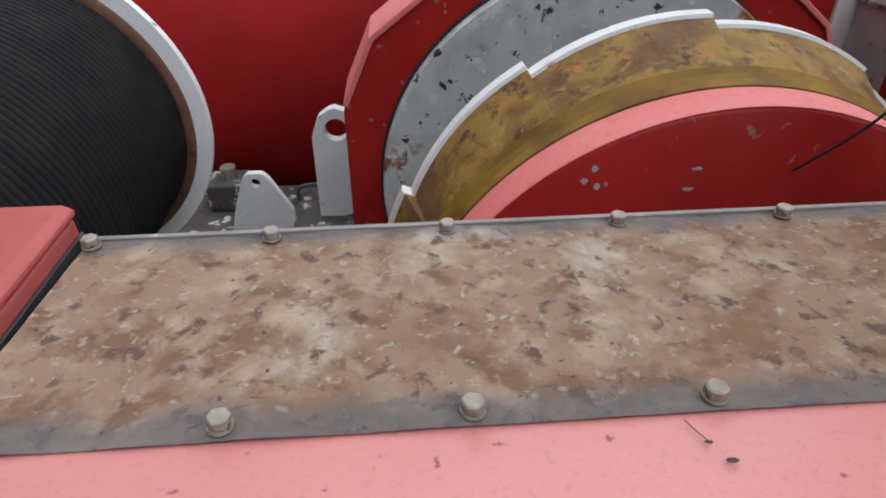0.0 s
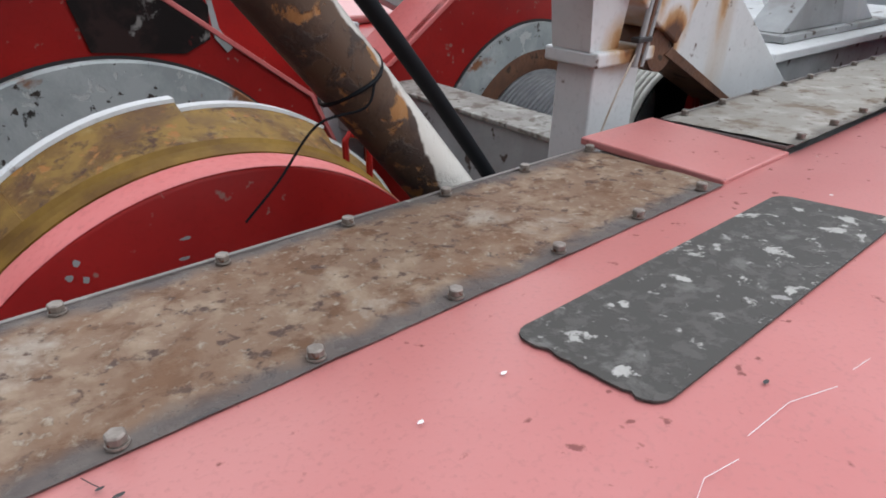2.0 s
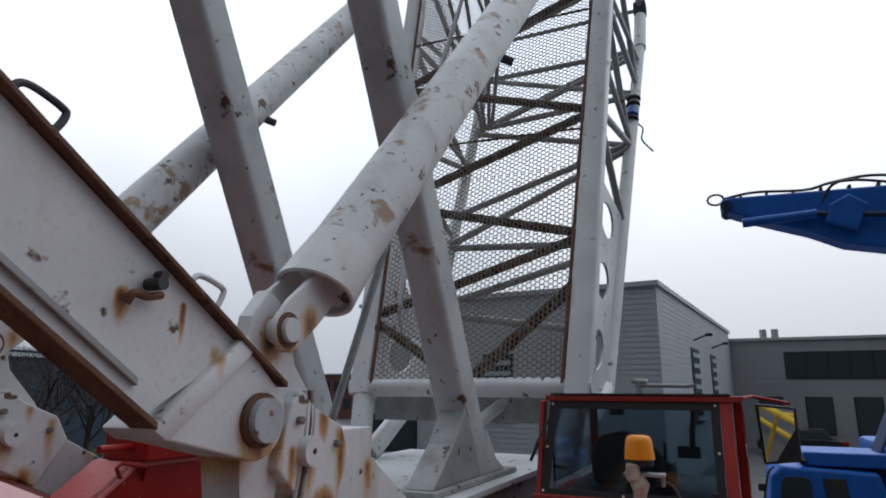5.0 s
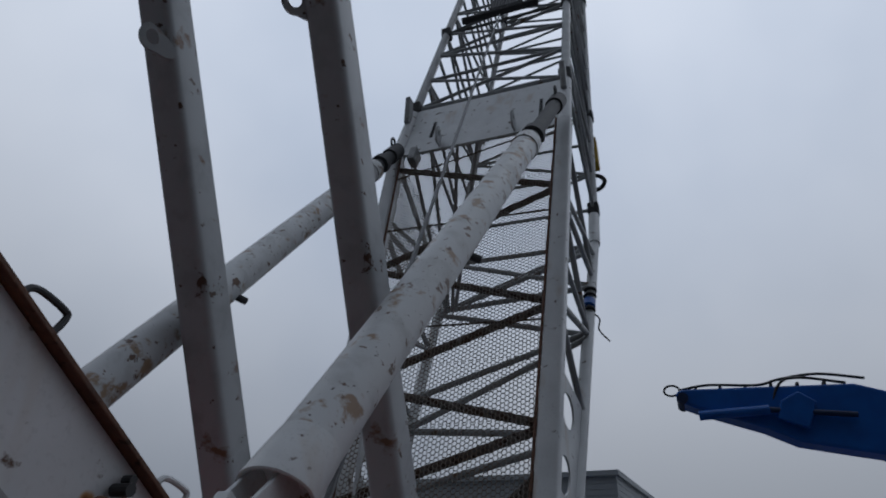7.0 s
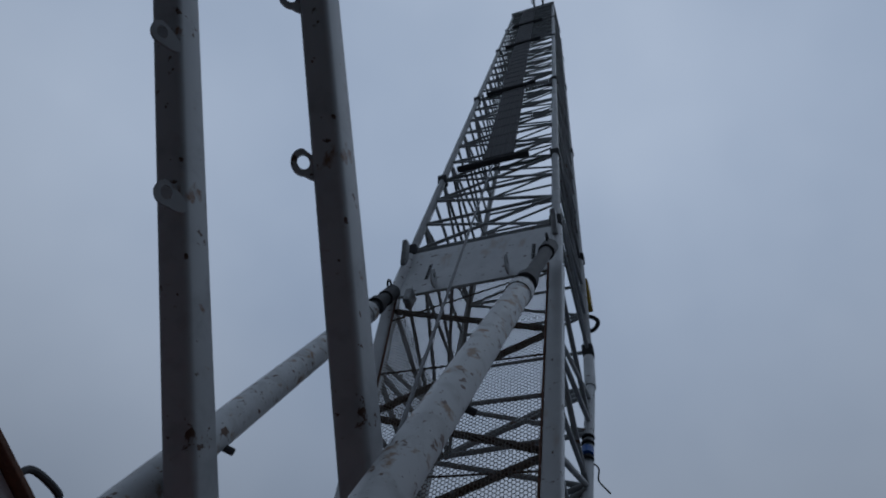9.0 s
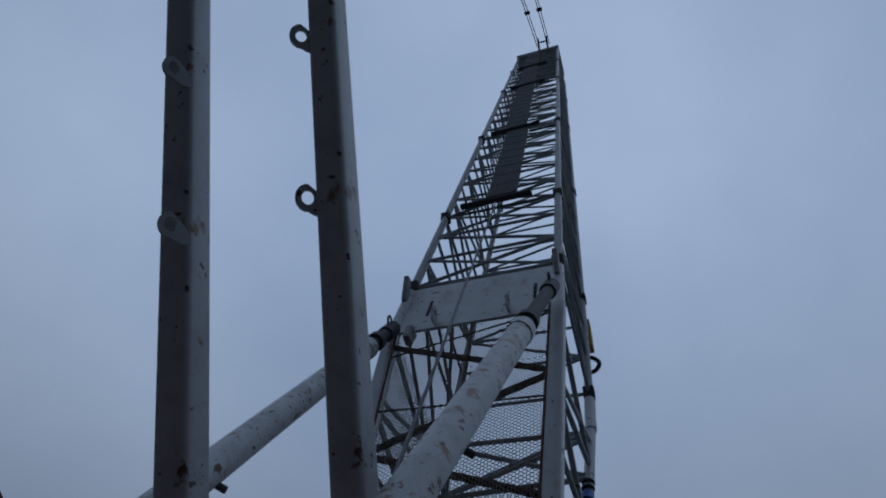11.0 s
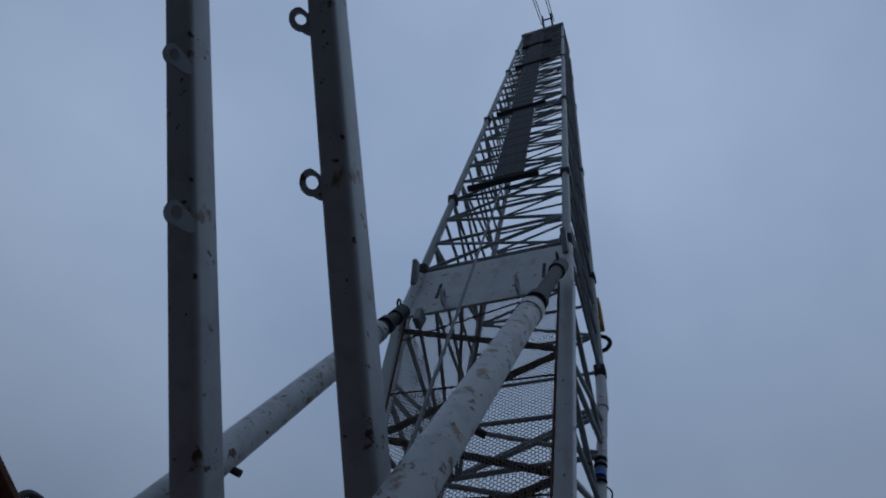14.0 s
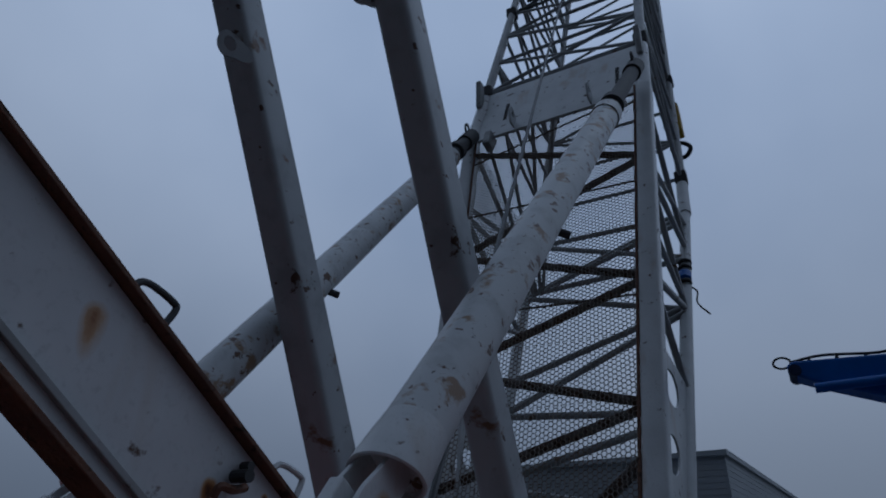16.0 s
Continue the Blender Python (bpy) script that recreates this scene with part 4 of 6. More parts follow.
part("handle", sweep([(1.98, 3.12, 0.12), (1.98, 3.12, 0.25), (2.0, 3.12, 0.28), (2.12, 3.12, 0.28), (2.15, 3.12, 0.25), (2.15, 3.12, 0.12)], 0.012), M_RED, t, "", True)
part("label_mark", box(2.10, 2.115, 3.092, 3.0985, -0.05, 0.05), M_CLEAR, t, "short white bar mark")

# ---- A-frame arms, links, sockets, both sides ----


def side_y(y, left):
    return mirror_y(y) if left else y


def along(left, y0, y1):
    a, b = side_y(y0, left), side_y(y1, left)
    return min(a, b), max(a, b)


def gantry_side(left):
    tag = "A-frame parts"
    dx = -0.06 if left else -0.085
    paint = M_LESS_STAINED if left else M_STAINED
    y0, y1 = along(left, 0.90, 1.07)
    out = -1
    yo = y0
    # back-stay arm
    t = thing("gantry_back_stay", (1.85, (y0 + y1) / 2, 0.57), "white box-section gantry stay with rusty edge flanges", "gantry stay", tag)

    def top(x):
        return 0.667 - 0.622 * (x - 1.95)

    def low(x):
        return 0.572 - 0.675 * (x - 1.46)
    bx = -1.3
    part("web", prism([(1.44, low(1.44) + 0.01), (1.76, top(1.76)), (bx, top(bx)), (bx, low(bx) + 0.01)], y0 + 0.012, y0 + 0.06), paint, t)
    part("top_flange", prism([(1.955, top(1.955) + 0.004), (1.955, top(1.955) + 0.022), (bx, top(bx) + 0.022), (bx, top(bx) + 0.004)], y0 - 0.022, y0 + 0.085, 0.003), M_RUST, t, "rust-brown top flange")
    part("bottom_flange", prism([(1.46, low(1.46) - 0.012), (1.46, low(1.46) + 0.008), (bx, low(bx) + 0.008), (bx, low(bx) - 0.012)], y0 - 0.02, y0 + 0.075, 0.003), M_RUST, t, "rusty underside flange")
    part("edge_lip", prism([(1.40, low(1.4) + 0.055), (1.40, low(1.4) + 0.075), (bx, low(bx) + 0.075), (bx, low(bx) + 0.055)], y0 - 0.004, y1 + 0.004, 0.002), M_GREYPAINT, t)
    part("collar", prism([(1.45, 0.562), (1.50, 0.527), (1.815, 0.785), (1.755, 0.825)], y0 - 0.014, y1 + 0.012, 0.01), paint, t, "", True)
    head = [(1.475, 0.54)] + [(1.85 + 0.125 * math.cos(a), 0.575 + 0.125 * math.sin(a)) for a in np.linspace(radians(245), radians(400), 12)] + [(1.80, 0.775)]
    part("head", prism(head, y0, y1, 0.006), paint, t, "white head with rust below the pin")
    pin = part("pin", tube((1.85, yo + out * 0.045, 0.57), (1.85, (y0 + y1) / 2, 0.57), 0.066, 40), M_PINSTEEL, t, "large blunt steel pin", True)
    part("pin_collar", lathe([(0.066, yo + out * 0.018), (0.082, yo + out * 0.018), (0.082, yo), (0.066, yo)], 1.85, 0.57, 40), M_RUST, pin)
    if left:
        part("pin_plate", lathe([(0.0, yo - 0.012), (0.135, yo - 0.012), (0.135, yo), (0.0, yo)], 1.85, 0.57, 40), paint, t, "round plate about the pin", True)
        part("pin_bore", tube((1.85, yo - 0.047, 0.57), (1.85, yo - 0.03, 0.57), 0.016, 14), M_BLACK, pin)
        for ang in (125, 215):
            bx_, bz_ = 1.85 + 0.165 * math.cos(radians(ang)), 0.57 + 0.165 * math.sin(radians(ang))
            part("keeper_bolt", tube((bx_, yo - 0.03, bz_), (bx_, yo + 0.02, bz_), 0.028, 16), paint, t, "", True)
    for s, name in ((1.065, "rung"), (1.61, "rung")):
        zz = top(s) + 0.02
        ym = (y0 + y1) / 2 + out * 0.05
        part(name, sweep(curve([(s - 0.07, ym, zz), (s - 0.035, ym, zz + 0.065), (s - 0.0, ym, zz + 0.08), (s + 0.075, ym, zz + 0.06), (s + 0.085, ym, zz + 0.04), (s + 0.055, ym, zz - 0.02)], 4), 0.0095, 8), M_DARKMETAL if s < 1.2 else paint, t, "bent dark rod rung" if s < 1.2 else "bent white rod rung", True)
    part("grease_nipple", tube((1.40, yo + out * 0.055, 0.918), (1.40, yo, 0.918), 0.017, 10), M_BLACK, t)
    part("grease_nipple", tube((1.425, yo + out * 0.03, 0.945), (1.425, yo, 0.945), 0.013, 10), M_BLACK, t)
    part("nipple_pipe", sweep(curve([(1.43, yo + out * 0.016, 0.895), (1.385, yo + out * 0.02, 0.885), (1.345, yo + out * 0.02, 0.888), (1.335, yo + out * 0.01, 0.862)], 4), 0.011, 8), M_RUST, t, "rusty elbow with an orange stain", True)
    t.location.x += dx
    # pedestal
    px0, px1 = 1.845, 2.085
    py0, py1 = along(left, 0.985, 1.13)
    p = thing("pedestal", (1.96, (py0 + py1) / 2, -2.1), "white square steel pedestal on the deck" if left else "white square pedestal with a collar and tapered top", "pedestal", tag)
    if left:
        part("column", box(px0, px1, py0, py1, -2.1, 0.10, 0.008), paint, p)
    else:
        part("column", box(px0, px1, py0, py1, -2.1, 0.17, 0.008), paint, p)
        part("collar", box(px0 - 0.03, px1 + 0.03, py0 - 0.03, py1 + 0.03, 0.17, 0.215, 0.008), paint, p, "white collar with rust runs")
        own = bmesh.new()
        lo = [own.verts.new((x, y, 0.215)) for x, y in ((1.815, py0), (1.95, py0), (1.95, py1), (1.815, py1))]
        hi = [own.verts.new((x, y, 0.52)) for x, y in ((1.77, py0 - 0.01), (1.99, py0 - 0.01), (1.99, py1 + 0.01), (1.77, py1 + 0.01))]
        own.faces.new(hi)
        for i in range(4):
            own.faces.new((lo[i], lo[(i + 1) % 4], hi[(i + 1) % 4], hi[i]))
        part("tapered_top", own, paint, p)
        ya = along(left, 0.89, 0.9)[0]
        for k_, (xa, xb) in enumerate(((2.055, 1.985), (2.08, 2.0), (2.10, 2.02))):
            part("rod", sweep(curve([(xa, py0 - 0.035, 0.66), (xa, py0 - 0.04, 0.5), (xb, py0 - 0.045, 0.16)], 4), 0.009, 8), M_GREYPAINT if k_ != 1 else M_RUST, p, "thin grubby pipe beside the pin", True)
        part("rod_clip", box(1.965, 2.04, py0 - 0.06, py0 - 0.03, 0.235, 0.25, 0.003), M_BLACK, p)
        part("loose_wire", sweep(curve([(1.98, py0 - 0.045, 0.2), (1.90, py0 - 0.05, 0.08), (1.85, py0 - 0.03, -0.1), (1.82, py0 - 0.02, -0.2)]), 0.003, 5), M_TAPE, p, "thin loose wire", True)
    # lug and link
    ly0, ly1 = along(left, 0.96, 1.10)
    k = thing("hinge_link", (2.2, (ly0 + ly1) / 2, -0.1), "white hinge link with rust-stained pins", "link", tag)
    part("lug", prism([(2.06, 0.62), (2.00, 0.41), (2.13, 0.30), (2.30, 0.21), (2.44, 0.41), (2.37, 0.53), (2.20, 0.60), (2.12, 0.66)], ly0 - 0.02, ly1 + 0.02, 0.008), paint, k, "rust-streaked lug plate")
    beam = [(2.22, 0.54), (2.36, 0.46), (3.05, 0.10), (2.90, -0.08), (2.20, 0.25)] if left else [(2.37, 0.515), (2.62, 0.515), (2.62, 0.40), (3.50, -0.16), (3.05, -0.16), (2.29, 0.20)]
    part("beam", prism(beam, ly0, ly1, 0.005), paint, k)
    if not left:
        part("beam_underside", prism([(3.0, -0.162), (3.06, -0.162), (2.30, 0.198), (2.26, 0.178)], ly0 - 0.006, ly1 + 0.006, 0.002), M_RUST, k, "rusty lower edge")
    if not left:
        part("lower_lug", lathe([(0.0, ly0), (0.075, ly0), (0.075, ly1), (0.0, ly1)], 2.24, 0.20, 24), M_RUST, k, "", True)
    yk = ly0 - 0.02
    pin = part("pin", tube((2.155, yk + out * 0.035, 0.455), (2.155, (ly0 + ly1) / 2, 0.455), 0.052, 32), M_WHITE, k, "white pin with a rust halo", True)
    part("pin_hole", tube((2.155, yk + out * 0.0365, 0.455), (2.155, yk, 0.455), 0.010, 12), M_BLACK, pin)
    for x, z in ((2.10, 0.56), (2.33, 0.47)):
        part("grease_bolt", tube((x, yk + out * 0.02, z), (x, yk, z), 0.014, 8), M_BOLT, k)
    fy0, fy1 = along(left, 1.0, 1.06)
    part("fin", prism([(1.86, 0.66), (1.90, 0.90), (1.98, 1.0), (2.09, 0.93), (2.14, 0.75), (2.28, 0.60), (2.42, 0.40), (2.2, 0.35), (1.95, 0.45)], fy0, fy1, 0.006), paint, k, "white upright plate between the pins")
    k.location.x += dx
    # backstop ram
    A, B = Vector((2.11, side_y(1.0, left), 0.98)), Vector((6.55, 3.08, 6.15)) if left else Vector((5.693, 0.657, 5.387))
    reach = 0.95 if left else 2.27
    d = (B - A).normalized()
    r = thing("backstop_ram", A, "long white backstop tube with scuffs and rust spots", "backstop tube", tag)
    part("tube", tube(A + d * 0.12, B - d * 0.35, 0.142, 48), M_RAM, r, "", True)
    part("end_band", tube(B - d * 0.55, B - d * 0.33, 0.156, 40), M_RAM, r, "", True)
    part("rod", tube(B - d * 0.4, B + d * (reach - 0.4), 0.095, 32), M_DARKMETAL, r, "dark ram rod", True)
    part("rod_collar", tube(B - d * 0.05, B + d * 0.12, 0.14, 32), M_DARKMETAL, r, "", True)
    part("rod_eye", tube(B + d * (reach - 0.45), B + d * reach, 0.125, 32), M_DARKMETAL, r, "", True)
    ring = [B + d * (reach - 0.1) + Vector((-0.1 - 0.07 * math.cos(a), 0, 0.10 + 0.09 * math.sin(a))) for a in np.linspace(0, math.tau, 20)]
    part("lifting_ring", sweep(ring, 0.018, 8), M_DARKMETAL, r, "", True)
    part("stub", tube(A + d * 2.45 + Vector((0.09, -0.08, -0.06)), A + d * 2.45 + Vector((0.13, -0.15, -0.09)), 0.03, 16), M_DARKMETAL, r)
    # socket: flared hollow end with two ears round the pin
    own = bmesh.new()
    ux = d.cross(Vector((0, 1, 0))).normalized()
    rows = []
    for s, rr in ((0.30, 0.144), (0.16, 0.152), (0.035, 0.156), (0.03, 0.15), (0.035, 0.138), (0.16, 0.13)):
        row = []
        for kk in range(40):
            a = math.tau * kk / 40
            row.append(own.verts.new(A + d * (s + (0.02 - 0.03 * math.cos(a) if s < 0.1 else 0)) + rr * (math.cos(a) * ux + math.sin(a) * Vector((0, 1, 0)))))
        rows.append(row)
    for a, b in zip(rows, rows[1:]):
        for kk in range(40):
            own.faces.new((a[kk], a[(kk + 1) % 40], b[(kk + 1) % 40], b[kk]))
    own.faces.new(rows[-1])
    part("socket", own, paint, r, "flared socket with rust inside", True)
    for ye in (0.935, 1.075):
        a0, a1 = along(left, ye, ye + 0.022)
        ear = [(2.015 + dx + 0.075 * math.cos(a), 0.86 + 0.075 * math.sin(a)) for a in np.linspace(radians(140), radians(315), 14)]
        ear += [(2.13 + 0.6 * dx, 0.88), (2.23, 1.02), (2.25, 1.12), (2.15, 1.16), (2.04, 1.06), (1.97 + 0.5 * dx, 0.97)]
        part("ear", prism(ear, a0, a1, 0.004), paint, r, "rust-edged ear")
    ea0 = along(left, 0.935, 1.097)[0]
    part("pin", tube((2.01, ea0 - 0.022, 0.86), (2.01, ea0 + 0.18, 0.86), 0.042, 28), M_WHITE, r, "white pin", True).location.x = dx
    part("pin_halo", lathe([(0.043, ea0 - 0.003), (0.062, ea0 - 0.003), (0.062, ea0 + 0.001), (0.043, ea0 + 0.001)], 2.01, 0.86, 28), M_RUST, r, "rust halo").location.x = dx
    # gantry post
    F, T = Vector((4.45, side_y(1.25, left), 0.05)), Vector((0.05, side_y(1.25, left) + (0.08 if left else 0.0), 8.2))
    d = (T - F).normalized()
    g = thing("gantry_post", F, "tall white box-section gantry post with lifting eyes, greyed for shade", "post", tag)
    uu, vv = Vector((0, 1, 0)), d.cross(Vector((0, 1, 0))).normalized()
    own = bmesh.new()
    half, c = 0.135, 0.05
    slim, shift_y = (1.0, 0.0) if left else (0.84, 0.022)
    shape = []
    for cx_, cy_, a0 in ((half - c, half - c, 0), (c - half, half - c, 90), (c - half, c - half, 180), (half - c, c - half, 270)):
        shape += [(cx_ + c * math.cos(radians(a0 + 18 * q_)), cy_ + c * math.sin(radians(a0 + 18 * q_))) for q_ in range(6)]
    a = [own.verts.new(F + (p_ * slim + shift_y) * uu + q_ * vv) for p_, q_ in shape]
    b = [own.verts.new(T + (p_ * slim + shift_y) * uu + q_ * vv) for p_, q_ in shape]
    count = len(shape)
    for i in range(count):
        own.faces.new((a[i], a[(i + 1) % count], b[(i + 1) % count], b[i]))
    own.faces.new(a)
    own.faces.new(b)
    part("post", own, M_POST, g, "", True)
    rear = -vv if vv.x > 0 else vv
    way = (rear * 0.80 + uu * 0.50).normalized() if left else (rear * 0.55 + uu * 0.85).normalized()
    for s in (4.45, 5.75):
        base = F + d * s + uu * (-0.10 if left else 0.10) + rear * (0.135 if left else 0.08)
        n = 24
        own = bmesh.new()
        rows = []
        for th in (-0.013, 0.013):
            inner, outer_ = [], []
            for k_ in range(n):
                ca, sa = math.cos(math.tau * k_ / n), math.sin(math.tau * k_ / n)
                c = base + way * 0.10 + d * 0.05
                tail = max(0.0, -ca) * 0.10
                inner.append(own.verts.new(c + way * 0.042 * ca + d * 0.055 * sa + rear.cross(d) * 0 + way.cross(d) * th))
                outer_.append(own.verts.new(c + way * (0.085 * ca - tail * 0.5) + d * (0.10 * sa - tail) + way.cross(d) * th))
            rows += [inner, outer_]
        for p_, q_ in ((0, 1), (1, 3), (3, 2), (2, 0)):
            for k_ in range(n):
                own.faces.new((rows[p_][k_], rows[p_][(k_ + 1) % n], rows[q_][(k_ + 1) % n], rows[q_][k_]))
        part("lifting_eye", own, M_POST, g, "", True)
    gy0, gy1 = along(left, 1.1, 1.4)
    part("gusset", prism([(3.56, 0.112), (4.50, 0.112), (4.36, 0.30), (4.16, 0.56), (4.04, 0.55), (3.86, 0.34)], gy0 + 0.06, gy1 - 0.06, 0.006), M_GREYPAINT, g, "grey scraped gusset plate")
    part("front_gusset", prism([(4.45, 0.112), (4.80, 0.112), (4.62, 0.20), (4.44, 0.40)], gy0 + 0.06, gy1 - 0.06, 0.006), paint, g)
    part("foot_plate", box(3.5, 4.95, gy0 + 0.02, gy1 - 0.02, 0.075, 0.11, 0.005), M_GREYPAINT, g)


for left in (False, True):
    gantry_side(left)

# boom foot deck
t = thing("boom_foot_deck", (4.5, YC, -2.1), "white and grey steel frame under the boom foot", "frame")
part("side_plate", box(3.2, 5.9, 1.06, 1.10, -0.5, 0.07, 0.006), M_GREYPAINT, t, "grey weathered side plate")
part("side_plate", box(3.2, 5.9, 2.64, 2.68, -0.5, 0.07, 0.006), M_GREYPAINT, t)
part("top_plate", box(3.2, 6.3, 1.02, 2.72, 0.03, 0.072, 0.006), M_WHITE, t)
part("support", box(4.2, 6.0, 1.2, 2.5, -2.1, 0.03, 0), M_GREYPAINT, t)

# ---- lattice boom ----


def lerp(a, b, t):
    return Vector(a) + (Vector(b) - Vector(a)) * t


def frame_points(z):
    """The four chord places of the boom at height z: rear right, rear left, front right, front left."""
    if z < 7.0:
        k = (z - 0.7) / 6.3
        xr, xf, right, left = 5.40 + 2.05 * k, 6.6 + 3.55 * k, 0.715 - 0.225 * k, 2.76 + 0.49 * k
    else:
        xr, xf, right, left = 7.45 + 0.408 * (z - 7.0), 10.15 + 0.392 * (z - 7.0), YC - 1.38, YC + 1.38
        xf = min(xf, xr + 2.9)
    return [Vector((x, y, z - (0.40 * (x - xr) if z > 7.0 else 0.25 * (x - xr) * max(0.0, z - 0.7) / 6.3))) for x in (xr, xf) for y in (right, left)]


def square_chord(p, q, half, c=0.03):
    """A box-section member with rounded corners, one side square to y."""
    d = (q - p).normalized()
    u = (Vector((0, 1, 0)) - d * d.y).normalized()
    v = d.cross(u)
    shape = []
    for sx, sy, a0 in ((1, 1, 0), (-1, 1, 90), (-1, -1, 180), (1, -1, 270)):
        shape += [((half - c) * sx + c * math.cos(radians(a0 + 30 * k)), (half - c) * sy + c * math.sin(radians(a0 + 30 * k))) for k in range(4)]
    own = bmesh.new()
    a, b = ([own.verts.new(e + x * u + y * v) for x, y in shape] for e in (p, q))
    for i in range(len(shape)):
        j = (i + 1) % len(shape)
        own.faces.new((a[i], a[j], b[j], b[i]))
    own.faces.new(a)
    own.faces.new(b)
    return own


def lattice(t, levels, chord_r, brace_r, faces, chord_mat, square=False):
    """Chords and zigzag braces between the levels; every member is a part."""
    rows = [frame_points(z) for z in levels]
    for c in range(4):
        part("chord", tube(rows[0][c], rows[-1][c], chord_r, 16), chord_mat, t, "", True)
    for k, (a, b) in enumerate(zip(rows, rows[1:])):
        for i, j in faces:
            part("cross_tube", tube(a[i], a[j], brace_r, 10), chord_mat, t, "", True)
            p, q = (a[i], b[j]) if k % 2 else (a[j], b[i])
            part("brace", tube(p, q, brace_r, 10), chord_mat, t, "", True)
    for i, j in faces:
        part("cross_tube", tube(rows[-1][i], rows[-1][j], brace_r, 10), chord_mat, t, "", True)
    return rows


FACES = ((0, 1), (0, 2), (1, 3), (2, 3))


def foot_section():
    t = thing("boom_foot_section", (5.4, YC, 0.1), "white tubular lattice boom foot section with wire mesh on its back", "crane boom", "boom sections")
    lo, hi = frame_points(0.7), frame_points(7.0)
    for c in range(4):
        part("chord", square_chord(lo[c] - Vector((0.03, 0, 0.08)), hi[c], 0.105) if c < 2 else tube(lo[c], hi[c], 0.085, 20), M_WHITE, t, "", True)
    # flat rear chord faces with rusty mesh rail
    for c, s in ((0, 1), (1, -1)):
        a, b = lo[c], hi[c]
        off = Vector((-0.085, s * 0.118, 0.03))
        part("mesh_rail", tube(a + off, b + off, 0.018, 8), M_RUST, t, "rusty mesh edge rail")
    part("bottom_tube", tube(lo[0] + Vector((-0.02, -0.12, 0)), lo[1] + Vector((-0.02, 0.12, 0)), 0.085, 24), M_WHITE, t, "", True)
    # legs down to the pivots, with web plates
    for c, y in ((0, lo[0].y), (1, lo[1].y)):
        part("leg", tube(lo[c], (5.15, y + (0.12 if c == 0 else -0.12), 0.09), 0.10, 16), M_WHITE, t, "", True)
        part("leg", tube(lo[c + 2], (5.3, y + (0.12 if c == 0 else -0.12), 0.09), 0.09, 16), M_WHITE, t, "", True)
    part("web_plate", prism([(lo[0].y + 0.05, 0.40), (lo[1].y - 0.05, 0.40), (lo[1].y - 0.05, 0.62), (lo[0].y + 0.05, 0.62)], 5.52, 5.55, 0.0, axis="x"), M_GREYPAINT, t, "grey web plate below the bottom tube")
    for c in (0, 1):
        y = lo[c].y
        own = bmesh.new()
        a, b, e, f = lo[c], lo[c + 2], frame_points(2.9)[c], frame_points(2.9)[c + 2]
        # side plate with three oval holes between the two chords
        n = 24
        holes = 3
        th = Vector((0, 0.012, 0))
        for h_ in range(holes):
            p0, p1 = lerp(a, e, h_ / holes), lerp(a, e, (h_ + 1) / holes)
            q0, q1 = lerp(b, f, h_ / holes), lerp(b, f, (h_ + 1) / holes)
            mid = (p0 + p1 + q0 + q1) / 4
            u, v = (q0 + q1 - p0 - p1) / 4, (p1 + q1 - p0 - q0) / 4
            rings = []
            for side in (-1, 1):
                for kind in ("in", "out"):
                    ring = []
                    for k in range(n):
                        ca, sa = math.cos(math.tau * k / n), math.sin(math.tau * k / n)
                        if kind == "in":
                            w = mid + u * 0.42 * ca + v * 0.55 * sa
                        else:
                            m_ = max(abs(ca), abs(sa))
                            w = mid + u * ca / m_ + v * sa / m_
                        ring.append(own.verts.new(w + th * side))
                    rings.append(ring)
            for i, j in ((0, 1), (1, 3), (3, 2), (2, 0)):
                for k in range(n):
                    own.faces.new((rings[i][k], rings[i][(k + 1) % n], rings[j][(k + 1) % n], rings[j][k]))
        part("side_plate", own, M_WHITE, t, "white side plate with oval holes")

    def node(c, z):
        return frame_points(z)[c]
    # rear face: one zigzag of rust-speckled tubes, and two short ones to the middle of the bottom tube
    zig = [(1, 6.62), (0, 5.52), (1, 4.42), (0, 3.55), (1, 2.70), (0, 2.10), (1, 1.40)]
    for (c0, z0), (c1, z1) in zip(zig, zig[1:]):
        part("brace", tube(node(c0, z0), node(c1, z1), 0.047, 14), M_BRACE, t, "rust-speckled brace", True)
    middle = lerp(node(0, 0.72), node(1, 0.72), 0.50)
    for c, z, r in ((0, 1.70, 0.055), (1, 1.36, 0.045)):
        part("brace", tube(node(c, z), middle, r, 14), M_BRACE, t, "rust-speckled brace", True)
    for (c0, z0), (c1, z1) in (((1, 3.42), (0, 3.30)), ((1, 5.12), (0, 5.02)), ((1, 6.25), (0, 6.9))):
        part("stiff_wire", tube(node(c0, z0) + Vector((-0.07, 0, 0)), node(c1, z1) + Vector((-0.07, 0, 0)), 0.014, 8), M_BRACE, t, "thin rusty wire across the mesh")
    # front face: tubes that meet in pairs at the front chords
    fans = [((3, 5.26), (2, 7.0)), ((3, 5.26), (2, 6.8)), ((3, 5.26), (2, 4.32)), ((3, 3.30), (2, 4.36)), ((3, 2.75), (2, 4.24)),
            ((3, 2.70), (2, 2.52)), ((3, 1.75), (2, 2.46)), ((3, 1.65), (2, 1.30)), ((3, 5.35), (2, 5.55)), ((3, 7.0), (2, 5.6)), ((3, 7.0), (2, 6.95))]
    for (c0, z0), (c1, z1) in fans:
        part("front_brace", tube(node(c0, z0), node(c1, z1), 0.046, 12), M_WHITE_CLEAN, t, "", True)
    # both sides: zigzag between rear and front chord, above the plates with holes
    side = [(2, 2.9), (0, 3.6), (2, 4.35), (0, 5.3), (2, 5.9), (0, 6.9)]
